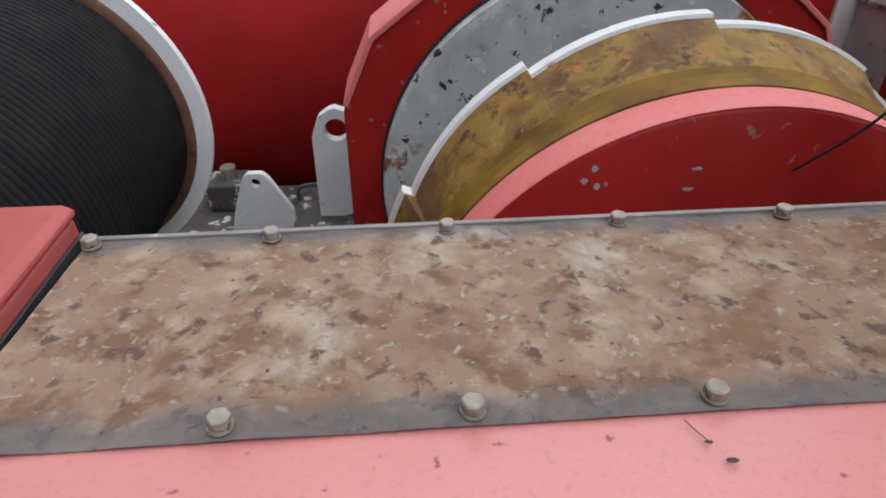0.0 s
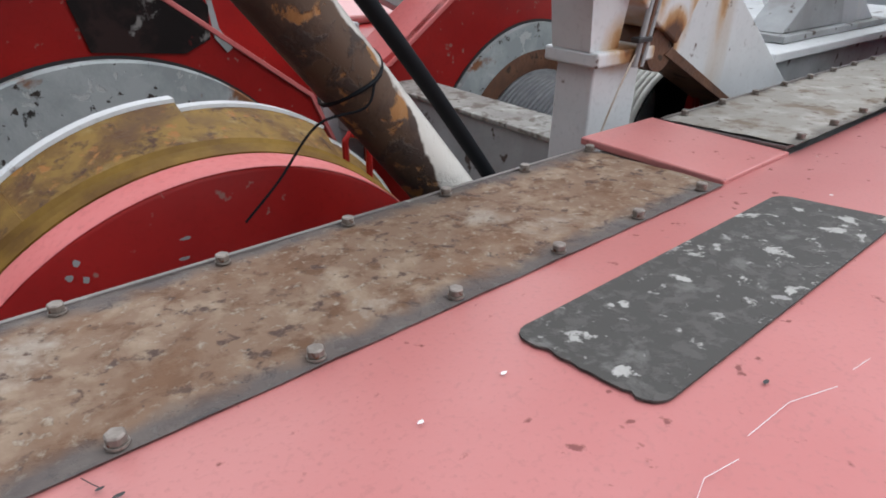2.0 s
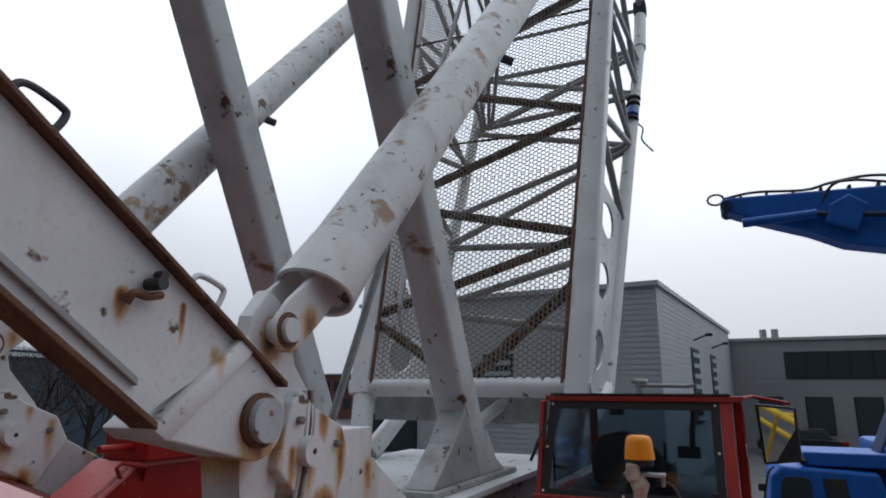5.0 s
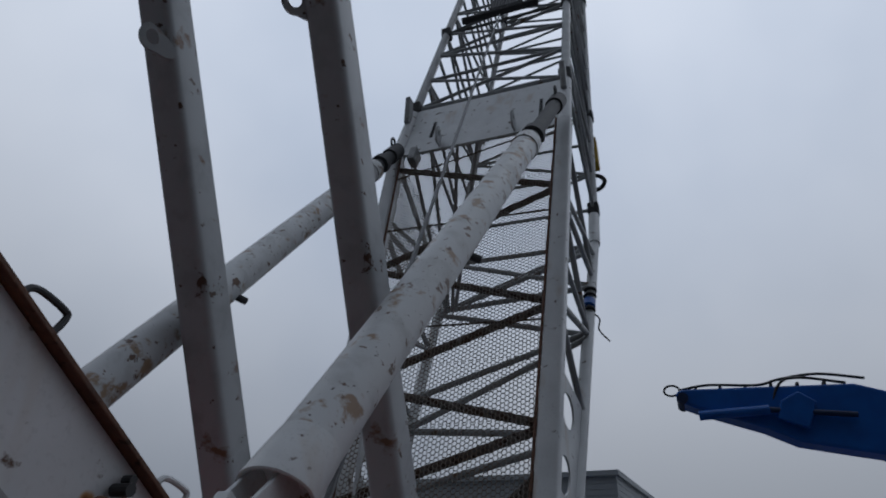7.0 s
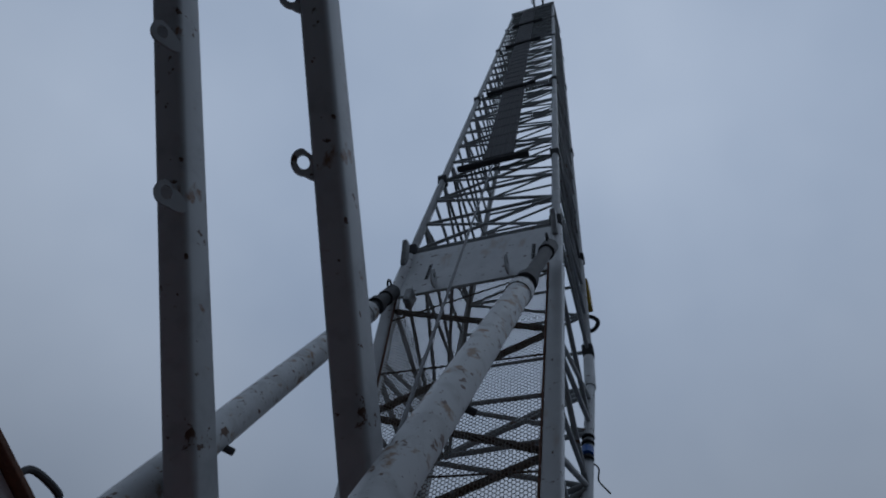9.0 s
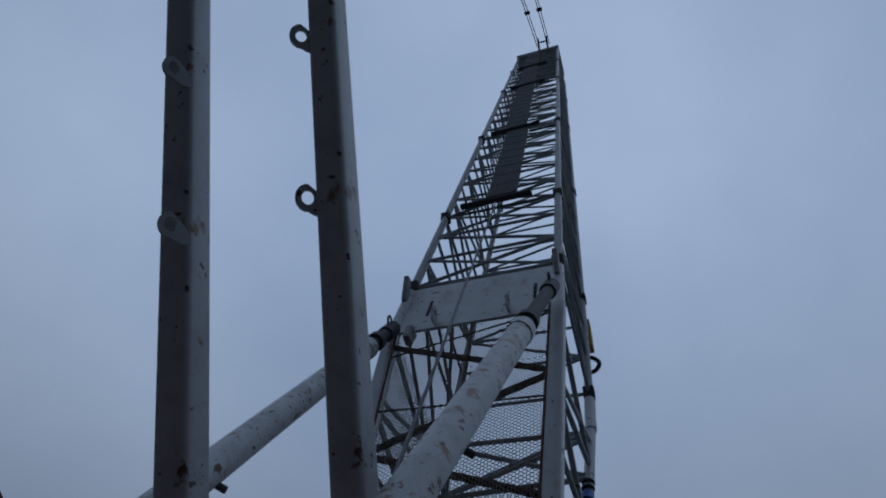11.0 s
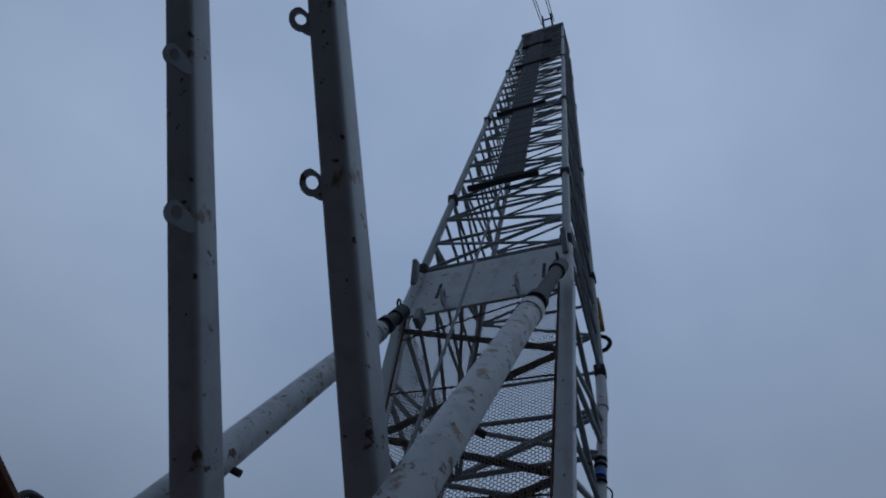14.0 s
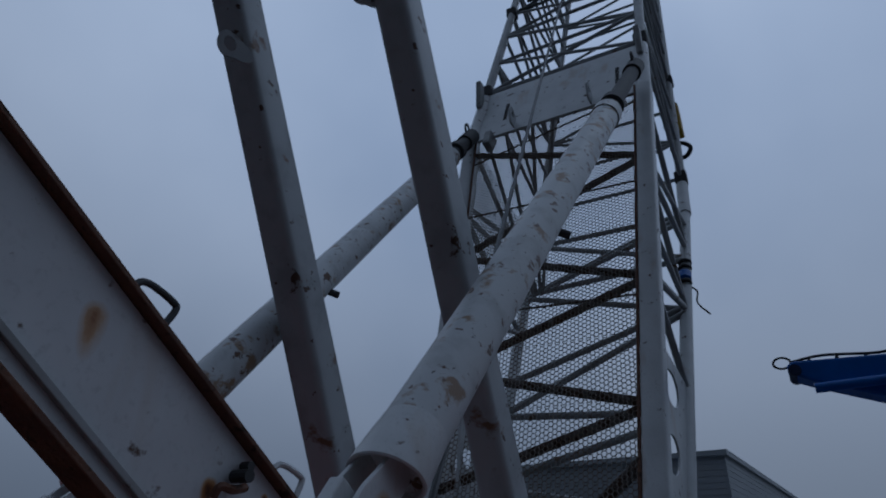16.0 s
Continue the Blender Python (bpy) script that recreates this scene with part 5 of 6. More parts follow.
    for shift in (0, 1):
        for (c0, z0), (c1, z1) in zip(side, side[1:]):
            part("side_brace", tube(node(c0 + shift, z0), node(c1 + shift, z1), 0.042, 12), M_WHITE_CLEAN, t, "", True)
        for z0, z1 in ((4.4, 4.45), (5.5, 6.6)):
            part("side_tube", tube(node(shift, z0), node(2 + shift, z1), 0.036, 12), M_WHITE_CLEAN, t, "", True)
    # struts from the head plate down to the middle of the left side
    for y in (0.5, 0.62, 0.78, 0.9):
        part("inner_strut", tube(lerp(node(0, 6.9), node(1, 6.9), y), lerp(node(3, 5.3), node(2, 5.3), 0.06 + 0.15 * (0.9 - y)), 0.032, 10), M_WHITE_CLEAN, t, "", True)
    # perforated gusset inside the left side, with an oval opening
    a, b, e = frame_points(6.85)[1], frame_points(4.6)[1], frame_points(6.6)[3]
    mid = a * 0.42 + b * 0.22 + e * 0.36
    gusset = bmesh.new()
    step = 0.055
    u, v = (b - a).normalized(), (e - a) - (b - a).normalized() * (e - a).dot((b - a).normalized())
    width = v.length
    v = v.normalized()
    for i in range(int((b - a).length / step)):
        for j in range(int(width / step)):
            at = a + u * step * (i + 0.5 * (j % 2)) + v * step * j
            if j * step / width > 1.0 - i * step / (b - a).length * 0.9 or (at - mid).length < 0.17:
                continue
            n6 = [(0.5 * math.cos(radians(60 * q)), 0.5 * math.sin(radians(60 * q))) for q in range(6)]
            outer_ = [gusset.verts.new(at + (u * p + v * q) * step * 1.14 + Vector((0, -0.1, 0))) for p, q in n6]
            inner_ = [gusset.verts.new(at + (u * p + v * q) * step * 0.60 + Vector((0, -0.1, 0))) for p, q in n6]
            for q in range(6):
                gusset.faces.new((outer_[q], outer_[(q + 1) % 6], inner_[(q + 1) % 6], inner_[q]))
    part("perforated_gusset", gusset, M_GREYPAINT, t, "grey perforated gusset sheet")["kind"] = "stuff"
    # strut inside the foot
    part("inner_strut", tube((5.0, 1.9, 0.12), (5.75, 1.25, 0.72), 0.055, 16), M_WHITE, t, "", True)
    # inner eye plate on the left chord
    own = plate_with_hole([(5.55, 1.2), (5.95, 1.2), (6.05, 2.3), (5.8, 2.5), (5.65, 2.3)], 5.78, 1.75, 0.12, lo[1].y - 0.28, lo[1].y - 0.25)
    part("eye_plate", own, M_WHITE, t, "white plate with round holes")
    # honeycomb mesh on the rear face
    verts, faces = [], []

    def wire(p, q, w=0.0055):
        d = (q - p).normalized()
        s1 = Vector((0, 0, 1)).cross(d)
        s1 = s1.normalized() if s1.length > 1e-4 else Vector((0, 1, 0))
        s2 = d.cross(s1)
        base = len(verts)
        for end in (p, q):
            for a in (0.5, 2.6, 4.7):
                verts.append(end + w * (math.cos(a) * s1 + math.sin(a) * s2))
        for a in range(3):
            faces.append((base + a, base + (a + 1) % 3, base + 3 + (a + 1) % 3, base + 3 + a))
    cell_y, cell_z = 0.082, 0.026
    zrow = 0
    z = 0.78
    while z < 6.85:
        P = frame_points(z)
        w = P[1].y - P[0].y - 0.24
        count = int(w / cell_y)
        x0 = P[0].x - 0.085
        xn = frame_points(z + cell_z)[0].x - 0.085
        ym = (P[0].y + P[1].y) / 2
        shift = 0.5 * (zrow % 2)
        for k in range(count):
            y = ym + (k - count / 2 + shift) * cell_y
            a = Vector((x0, y - cell_y * 0.17, z))
            b = Vector((x0, y + cell_y * 0.17, z))
            wire(a, b)
            up_y = y + cell_y * 0.5
            wire(b, Vector((xn, up_y - cell_y * 0.17, z + cell_z)))
            wire(a, Vector((xn, y - cell_y * 0.5 + cell_y * 0.17, z + cell_z)))
        zrow += 1
        z += cell_z
    me = bpy.data.meshes.new("wire_mesh")
    me.from_pydata([v - ORIGIN[t] for v in verts], [], faces)
    me.materials.append(M_MESH)
    ob = new("wire_mesh", me)
    ob.parent = t
    tagged(ob, "thin honeycomb wire mesh", kind="stuff")
    # connecting plate at the head of the section
    a, b = frame_points(6.95), frame_points(8.38)
    own = bmesh.new()
    off = Vector((-0.03, 0, 0))
    q = [a[0] + off, a[1] + off, b[1] + off, b[0] + off]
    vs = [own.verts.new(v) for v in q] + [own.verts.new(v + Vector((0.05, 0, -0.02))) for v in q]
    own.faces.new(vs[:4])
    own.faces.new(vs[4:])
    for i in range(4):
        own.faces.new((vs[i], vs[(i + 1) % 4], vs[4 + (i + 1) % 4], vs[4 + i]))
    head = part("head_plate", own, M_WHITE, t, "broad white connecting plate")
    for y in (YC - 1.0, YC + 0.85):
        for k in range(9):
            bm = bmesh.new()
            p = lerp(frame_points(7.35)[0], frame_points(7.85)[0], k / 9) + Vector((-0.032, 0, 0))
            p.y = y
            box(p.x - 0.004, p.x + 0.002, y - 0.03, y + 0.03, p.z, p.z + 0.022, bm=bm)
            part("marking_bar", bm, M_BLACK, head)
    for y in (YC - 0.62, YC + 0.62):
        p = lerp(frame_points(7.05)[0], frame_points(7.05)[1], 0.5)
        part("lifting_eye", plate_with_hole([(p.x - 0.22, 7.0), (p.x - 0.02, 7.0), (p.x, 7.25), (p.x - 0.14, 7.36), (p.x - 0.24, 7.25)], p.x - 0.13, 7.2, 0.05, y, y + 0.03), M_WHITE, t)
    for c in range(4):
        part("chord", tube(frame_points(7.0)[c], frame_points(8.3)[c], 0.105, 16), M_WHITE, t, "", True)
    for c in (0, 1):
        p = frame_points(8.0)[c]
        s = -1 if c == 0 else 1
        part("pin_lug", box(p.x - 0.2, p.x - 0.02, p.y - 0.05, p.y + 0.05, 7.9, 8.5, 0.03), M_GREYPAINT, t)
        q = frame_points(7.0)[c]
        part("ram_bracket", prism([(q.x - 0.30, 6.66), (q.x - 0.1, 6.6), (q.x + 0.05, 6.9), (q.x - 0.18, 6.98)], *sorted((q.y - s * 0.3, q.y - s * 0.42)), 0.02), M_GREYPAINT, t)
    # taped cable on the front right chord
    p0, p1 = frame_points(4.9)[2], frame_points(5.4)[2]
    part("blue_tape", tube(lerp(p0, p1, 0.2), lerp(p0, p1, 0.5), 0.096, 16), M_BLUE, t, "blue tape band", True)
    for k in (0.0, 0.75, 1.05):
        c = lerp(p0, p1, k)
        part("cable_tie", tube(c, c + Vector((0.006, 0, 0.02)), 0.104, 16), M_BLACK, t)
    part("cable_end", sweep(curve([p0, p0 + Vector((0.05, -0.14, -0.12)), p0 + Vector((0.05, -0.12, -0.3)), p0 + Vector((0.05, -0.26, -0.5))]), 0.012, 6), M_HOSE, t, "loose black cable end", True)


foot_section()


def boom_section(z0, z1, n, label):
    mid = frame_points(z0)
    t = thing("boom_section", ((mid[0].x + mid[2].x) / 2, YC, z0), label, "crane boom", "boom sections")
    levels = list(np.linspace(z0, z1, n + 1))
    rows = lattice(t, levels, 0.085, 0.036, FACES, M_WHITE_CLEAN)
    for k in range(n):
        for i, j in ((0, 1), ):
            part("brace", tube(rows[k][i], rows[k + 1][j], 0.03, 8), M_WHITE_CLEAN, t, "", True)
    for c in range(4):
        p = rows[0][c]
        part("connector", box(p.x - 0.11, p.x + 0.11, p.y - 0.11, p.y + 0.11, p.z - 0.13, p.z + 0.13, 0.03), M_DARKMETAL, t, "dark pin connector")
    return t


boom_section(8.5, 12.0, 3, "white lattice boom section above the connecting plate")
boom_section(12.0, 19.4, 6, "white lattice boom section with a walkway")
boom_section(19.4, 28.5, 7, "white lattice boom section with a walkway")
boom_section(28.5, 35.0, 5, "white lattice boom section with a walkway")
boom_section(35.0, 41.3, 5, "white lattice boom section with a walkway, near the tip")


def walkway(z0, z1, y0, y1, name="boom_walkway"):
    a, b = frame_points(z0)[0], frame_points(z1)[0]
    t = thing(name, (a.x, (y0 + y1) / 2, z0), "dark steel grating walkway on the back of the boom", "walkway", "boom walkways")
    d = (b - a).normalized()
    off = Vector((-0.12, 0, 0.03))
    for k in range(9):
        y = y0 + (y1 - y0) * k / 8
        p, q = Vector((a.x, y, a.z)) + off, Vector((b.x, y, b.z)) + off
        part("bar", prism([(p.x, p.z), (q.x, q.z), (q.x + 0.02, q.z - 0.05), (p.x + 0.02, p.z - 0.05)], y - 0.036, y + 0.036), M_DARKMETAL, t)
    for k in range(int((z1 - z0) / 0.8) + 1):
        p = lerp(a, b, k * 0.8 / (z1 - z0)) + off
        part("rung", box(p.x - 0.01, p.x + 0.05, y0 - 0.04, y1 + 0.04, p.z - 0.05, p.z, 0.0), M_DARKMETAL, t)


walkway(12.6, 19.2, 1.52, 2.22)
walkway(19.6, 28.3, 1.62, 2.34)
walkway(28.7, 34.9, 1.66, 2.42)
walkway(35.2, 41.2, 1.70, 2.5)
walkway(18.6, 19.3, 0.6, 1.4)

for z in (12.25, 19.4, 28.5, 35.0):
    a, b = frame_points(z)[0], frame_points(z)[1]
    solid("walkway_bearer", tube(lerp(a, b, 0.22) + Vector((-0.14, 0, 0)), lerp(a, b, 0.86) + Vector((-0.14, 0, 0)), 0.085, 10), M_DARKMETAL, a, "dark steel bearer under the boom walkway", "bearer", "walkway bearers", smooth=True)

# boom tip, pendants, ropes, hook
tip = frame_points(41.3)
t = thing("boom_tip", tip[0], "dark boom tip frame with pendant anchors", "boom tip")
part("head_frame", box(tip[0].x - 0.15, tip[2].x, tip[0].y - 0.1, tip[1].y + 0.1, 41.2, 41.6, 0.05), M_GREYPAINT, t)
for y in (YC - 0.75, YC - 0.15):
    part("anchor_post", tube((tip[0].x - 0.1, y, 41.5), (tip[0].x - 0.3, y, 42.9), 0.07, 8), M_DARKMETAL, t)
part("anchor_bar", tube((tip[0].x - 0.25, YC - 0.75, 42.4), (tip[0].x - 0.25, YC - 0.15, 42.4), 0.06, 8), M_DARKMETAL, t)
for k, (y, y2) in enumerate(((YC - 0.05, 3.2), (YC - 0.2, 3.0), (YC - 0.75, 2.0), (YC - 0.9, 1.85))):
    a, b = Vector((tip[0].x - 0.2, y, 41.9)), Vector((2.0, y2 + (0.6 if k < 2 else 0.0), 46.0))
    r = thing("pendant_rope", a, "thin dark pendant rope running back from the boom tip", "rope", "pendant ropes")
    part("rope", tube(a, b, 0.03, 6), M_ROPE, r)
    part("joint", tube(lerp(a, b, 0.12), lerp(a, b, 0.13), 0.12, 8), M_DARKMETAL, r)
for k in range(4):
    a, b = frame_points(9.0)[0], frame_points(41.0)[0]
    c0, c1 = frame_points(9.0)[2], frame_points(41.0)[2]
    f = 0.62 + 0.09 * k
    p, q = lerp(a, c0, f), lerp(b, c1, f)
    p.y = q.y = a.y + 0.06
    solid("boom_rope", tube(p, q, 0.035, 6), M_ROPEGREY, p, "grey pendant rope laid along the boom side", "rope", "boom ropes")
# hose from the link up to the boom
own = tube((2.42, 1.12, 0.42), (9.25, 1.93, 11.9), 0.019, 8)
solid("hoist_rope", own, M_ROPEGREY, (2.42, 1.12, 0.42), "taut dark rope rising from the hinge link to the boom", "rope", smooth=True)
hx = Vector((12.2, 0.52, 9.35))
t = thing("hook_block", hx, "yellow hook block with a black hook, hung before the boom", "hook")
part("block", prism([(hx.x - 0.2, hx.z + 0.15), (hx.x + 0.2, hx.z + 0.15), (hx.x + 0.24, hx.z + 0.75), (hx.x + 0.1, hx.z + 0.95), (hx.x - 0.2, hx.z + 0.9)], hx.y - 0.14, hx.y + 0.14, 0.03), M_YELLOW, t)
hk = [(hx.x, hx.y, hx.z + 0.15), (hx.x, hx.y, hx.z - 0.05), (hx.x, hx.y - 0.14, hx.z - 0.14), (hx.x, hx.y - 0.22, hx.z - 0.28), (hx.x, hx.y - 0.12, hx.z - 0.45), (hx.x, hx.y + 0.05, hx.z - 0.48), (hx.x, hx.y + 0.12, hx.z - 0.36)]
part("hook", sweep(curve(hk, 4), 0.05, 10), M_BLACK, t, "black steel hook", True)
part("rope", tube((hx.x, hx.y, hx.z + 0.9), (23.9, 0.9, 41.3), 0.018, 6), M_ROPE, t)

# ---- cab ----


def cab():
    t = thing("operator_cab", (4.7, 0.12, -1.1), "red crane operator cab with a dark tinted rear window", "crane cab")
    y0, y1 = -0.47, 0.735

    def face(z):
        return 4.105 + 0.14 * (z - 0.06) / 0.57
    part("lower_body", box(4.16, 5.7, y0, y1 - 0.0, -1.1, 0.03, 0.015), M_RED, t)
    part("roof", prism([(4.22, 0.607), (5.6, 0.572), (5.6, 0.622), (4.21, 0.642)], y0, y1 - 0.06, 0.008), M_CABRED, t)
    part("roof_seal", prism([(4.205, 0.644), (5.6, 0.626), (5.6, 0.634), (4.205, 0.654)], y0 + 0.06, y1 - 0.10, 0.0), M_BLACK, t)
    for ya, yb, shift in ((y0 + 0.055, -0.35, 0.0), (0.69, y1, 0.06)):
        part("corner_post", prism([(face(0.03) - 0.012, 0.03), (face(0.03) + 0.08, 0.03), (face(0.607) + 0.08, 0.607), (face(0.607) - 0.008, 0.607)], ya, yb - shift * 0.3, 0.006), M_CABRED, t)
    part("door_post", prism([(4.30, -0.9), (4.36, -0.9), (4.40, 0.60), (4.33, 0.60)], y0, y0 + 0.05, 0.006), M_RED, t, "deep red door post")
    part("worn_patch", tube((4.30, y0 + 0.004, 0.34), (4.30, y0 - 0.002, 0.34), 0.035, 14), M_TAPE, t, "worn pale patch")
    part("sill", box(4.08, 4.18, y0 + 0.1, y1 - 0.0, 0.028, 0.06, 0.006), M_CABRED, t, "dark red window sill")
    part("side_window", box(4.45, 5.5, y0 - 0.004, y0 + 0.012, 0.1, 0.56, 0.0), M_CABGLASS, t)
    part("far_side_window", box(4.35, 5.5, y1 - 0.075, y1 - 0.06, 0.1, 0.56, 0.0), M_CABGLASS, t)
    part("front_window", box(5.6, 5.615, y0 + 0.05, y1 - 0.1, 0.03, 0.57, 0.0), M_CABGLASS, t)
    for y in (y0 + 0.02, y1 - 0.09):
        part("front_post", box(5.57, 5.63, y - 0.03, y + 0.03, 0.03, 0.575, 0.004), M_RED, t)
    own = prism([(face(0.06), 0.06), (face(0.06) + 0.012, 0.06), (face(0.607) + 0.012, 0.607), (face(0.607), 0.607)], -0.348, 0.70, 0.0)
    for v in own.verts:
        if v.co.z > 0.5 and v.co.y > 0.5:
            v.co.y -= 0.055
    glass = part("rear_window", own, M_CABGLASS, t, "smoked window with a broad black border")
    edge = 0.045
    for pts in (((-0.345, 0.062), (0.698, 0.062), (0.693, 0.062 + edge * 0.7), (-0.345, 0.062 + edge * 0.7)), ((-0.345, 0.605), (0.645, 0.605), (0.65, 0.605 - edge), (-0.345, 0.605 - edge)),
                ((-0.345, 0.062 + edge * 0.7), (-0.345 + edge, 0.062 + edge * 0.7), (-0.345 + edge, 0.605 - edge), (-0.345, 0.605 - edge)),
                ((0.693, 0.062 + edge * 0.7), (0.693 - edge * 1.2, 0.062 + edge * 0.7), (0.65 - edge * 1.2, 0.605 - edge), (0.65, 0.605 - edge))):
        strip = bmesh.new()
        near = [strip.verts.new((face(z) - 0.006, y, z)) for y, z in pts]
        back = [strip.verts.new((face(z) - 0.001, y, z)) for y, z in pts]
        strip.faces.new(near)
        strip.faces.new(back[::-1])
        for i in range(4):
            strip.faces.new((near[i], back[i], back[(i + 1) % 4], near[(i + 1) % 4]))
        part("window_border", strip, M_BLACK, glass, "black rubber border")
    studs = [(-0.325, 0.08), (-0.328, 0.33), (-0.325, 0.588), (0.675, 0.08), (0.655, 0.33), (0.628, 0.588), (0.2, 0.075), (-0.05, 0.075)]
    for y, z in studs:
        part("rivet", tube((face(z) - 0.02, y, z), (face(z), y, z), 0.0075, 8), M_CLEAR, glass)
    # inside: seat, console and a monitor hung from the roof
    part("floor_pan", box(4.25, 5.55, y0 + 0.06, y1 - 0.1, 0.032, 0.05, 0.0), M_BLACK, t)
    part("seat_back", prism([(0.05, 0.05), (0.50, 0.05), (0.52, 0.26), (0.44, 0.37), (0.30, 0.40), (0.14, 0.36), (0.04, 0.25)], 4.75, 4.87, 0.03, axis="x"), M_BLACK, t, "black operator seat")
    part("headliner", prism([(4.3, 0.59), (5.5, 0.555), (5.5, 0.57), (4.3, 0.605)], y0 + 0.06, y1 - 0.12, 0.0), M_DARKMETAL, t)
    part("console", box(4.8, 5.1, -0.02, 0.12, 0.05, 0.20, 0.03), M_BLACK, t, "black control console")
    part("monitor_bracket", sweep([(5.0, -0.165, 0.575), (5.0, -0.165, 0.50), (5.0, -0.145, 0.40), (5.0, -0.14, 0.27)], 0.022, 10), M_BLACK, t, "black hanging monitor arm", True)
    part("monitor_mount", box(4.97, 5.05, -0.225, -0.11, 0.545, 0.585, 0.01), M_BLACK, t)
    part("monitor", box(4.98, 5.03, -0.19, -0.04, 0.22, 0.30, 0.012), M_BLACK, t, "small dark monitor")
    part("levers", sweep([(4.9, 0.04, 0.2), (4.9, 0.03, 0.29), (4.9, 0.035, 0.33)], 0.012, 8), M_BLACK, t, "black control lever", True)
    part("lamp", box(4.9, 5.0, 0.30, 0.40, 0.50, 0.57, 0.02), M_BLACK, t)
    part("wiper", sweep([(4.08, 0.735, 0.27), (4.10, 0.705, 0.36), (4.12, 0.66, 0.44), (4.14, 0.62, 0.52)], 0.006, 6, sweep([(4.07, 0.74, 0.25), (4.09, 0.69, 0.36)], 0.01, 6)), M_BLACK, t, "black wiper arm")
    part("roof_fitting", sweep([(4.3, 0.12, 0.705), (4.3, -0.18, 0.700), (4.3, -0.22, 0.710)], 0.012, 8, sweep([(4.3, 0.1, 0.650), (4.3, 0.1, 0.730)], 0.018, 8, sweep([(4.3, 0.05, 0.720), (4.3, 0.06, 0.725), (4.3, 0.14, 0.730)], 0.016, 8))), M_GREYPAINT, t, "grubby grey rod fitting on the roof")
    # mirror
    arm = part("mirror_arm", sweep([(4.35, y0, 0.63), (4.5, y0 - 0.06, 0.64), (4.55, y0 - 0.26, 0.60)], 0.011, 8), M_RED, t)
    own = prism([(-0.54, 0.60), (-0.76, 0.58), (-0.76, 0.27), (-0.56, 0.245)], 4.53, 4.57, 0.012, axis="x")
    case = part("mirror_case", own, M_BLACK, t, "black mirror case")
    own = prism([(-0.555, 0.582), (-0.742, 0.565), (-0.742, 0.287), (-0.572, 0.262)], 4.522, 4.528, 0.0, axis="x")
    bmesh.ops.rotate(own, verts=own.verts, cent=(4.525, -0.65, 0.42), matrix=Matrix.Rotation(radians(6.5), 3, "Z") @ Matrix.Rotation(radians(-4), 3, "Y"))
    part("mirror_glass", own, M_MIRROR, case, "mirror glass")
    # ledge hardware below the window
    part("red_bracket", box(4.0, 4.09, -0.25, -0.02, 0.055, 0.07, 0.003), M_RED, t)
    part("knob", tube((4.06, -0.30, 0.07), (4.06, -0.30, 0.13), 0.018, 10), M_BLACK, t)


cab()


def beacon():
    x, y, z = 3.46, 0.02, roof_z(0.02)
    t = thing("warning_beacon", (x, y, z), "amber warning beacon on a tape-wrapped rusty post", "beacon")
    part("foot", box(x - 0.03, x + 0.04, y - 0.04, y + 0.035, z, z + 0.03, 0.006), M_RUST, t)
    own = bmesh.new()
    rr = random.Random(3)
    ring = []
    for k in range(12):
        h = z + 0.03 + 0.185 * k / 11
        r = 0.033 + 0.012 * math.sin(k * 0.9) + (0.01 if 3 < k < 7 else 0)
        ring.append([own.verts.new((x + 0.01 + (r + rr.uniform(-0.004, 0.004)) * math.cos(a), y + (r + rr.uniform(-0.004, 0.004)) * math.sin(a), h)) for a in (math.tau * j / 12 for j in range(12))])
    for a, b in zip(ring, ring[1:]):
        for j in range(12):
            own.faces.new((a[j], a[(j + 1) % 12], b[(j + 1) % 12], b[j]))
    own.faces.new(ring[-1])
    part("post", own, M_TAPE, t, "post wrapped in grubby tape", True)
    part("bracket", box(x - 0.01, x + 0.06, y - 0.12, y + 0.07, z + 0.215, z + 0.23, 0.003), M_GREYPAINT, t)
    part("clamp", box(x - 0.035, x + 0.03, y - 0.005, y + 0.055, z + 0.19, z + 0.275, 0.012), M_TAPE, t)
    part("bracket_leg", box(x + 0.02, x + 0.04, y - 0.115, y - 0.1, z + 0.17, z + 0.215, 0.0), M_GREYPAINT, t)
    base = lathe([(0.0, 0.0), (0.062, 0.0), (0.066, 0.012), (0.066, 0.03), (0.0, 0.03)], 0, 0, 32)
    bmesh.ops.transform(base, verts=base.verts, matrix=Matrix.Translation((x + 0.035, y - 0.005, z + 0.262)) @ Matrix.Rotation(radians(90), 4, "X") @ Matrix.Diagonal((1, 1, 1, 1)))
    for v in base.verts:
        v.co.z = z + 0.262 + abs(v.co.z - z - 0.262)
    part("base", base, M_BLACK, t, "black beacon base", True)
    dome = lathe([(0.073, 0.0), (0.070, 0.03), (0.064, 0.08), (0.060, 0.097), (0.050, 0.108), (0.03, 0.112), (0.0, 0.113)], 0, 0, 40)
    for v in dome.verts:
        v.co = Vector((x + 0.035 + v.co.x, y - 0.005 + v.co.z, z + 0.292 + v.co.y))
    part("lens", dome, M_ORANGE, t, "amber plastic lens", True)
    part("cable", sweep(curve([(x + 0.03, y - 0.08, z + 0.2), (x + 0.06, y - 0.15, z + 0.17), (x + 0.06, y - 0.19, z + 0.06), (x + 0.02, y - 0.13, z + 0.01), (x, y - 0.05, z + 0.015)]), 0.005, 6), M_DARKMETAL, t, "thin loop of cable", True)


beacon()

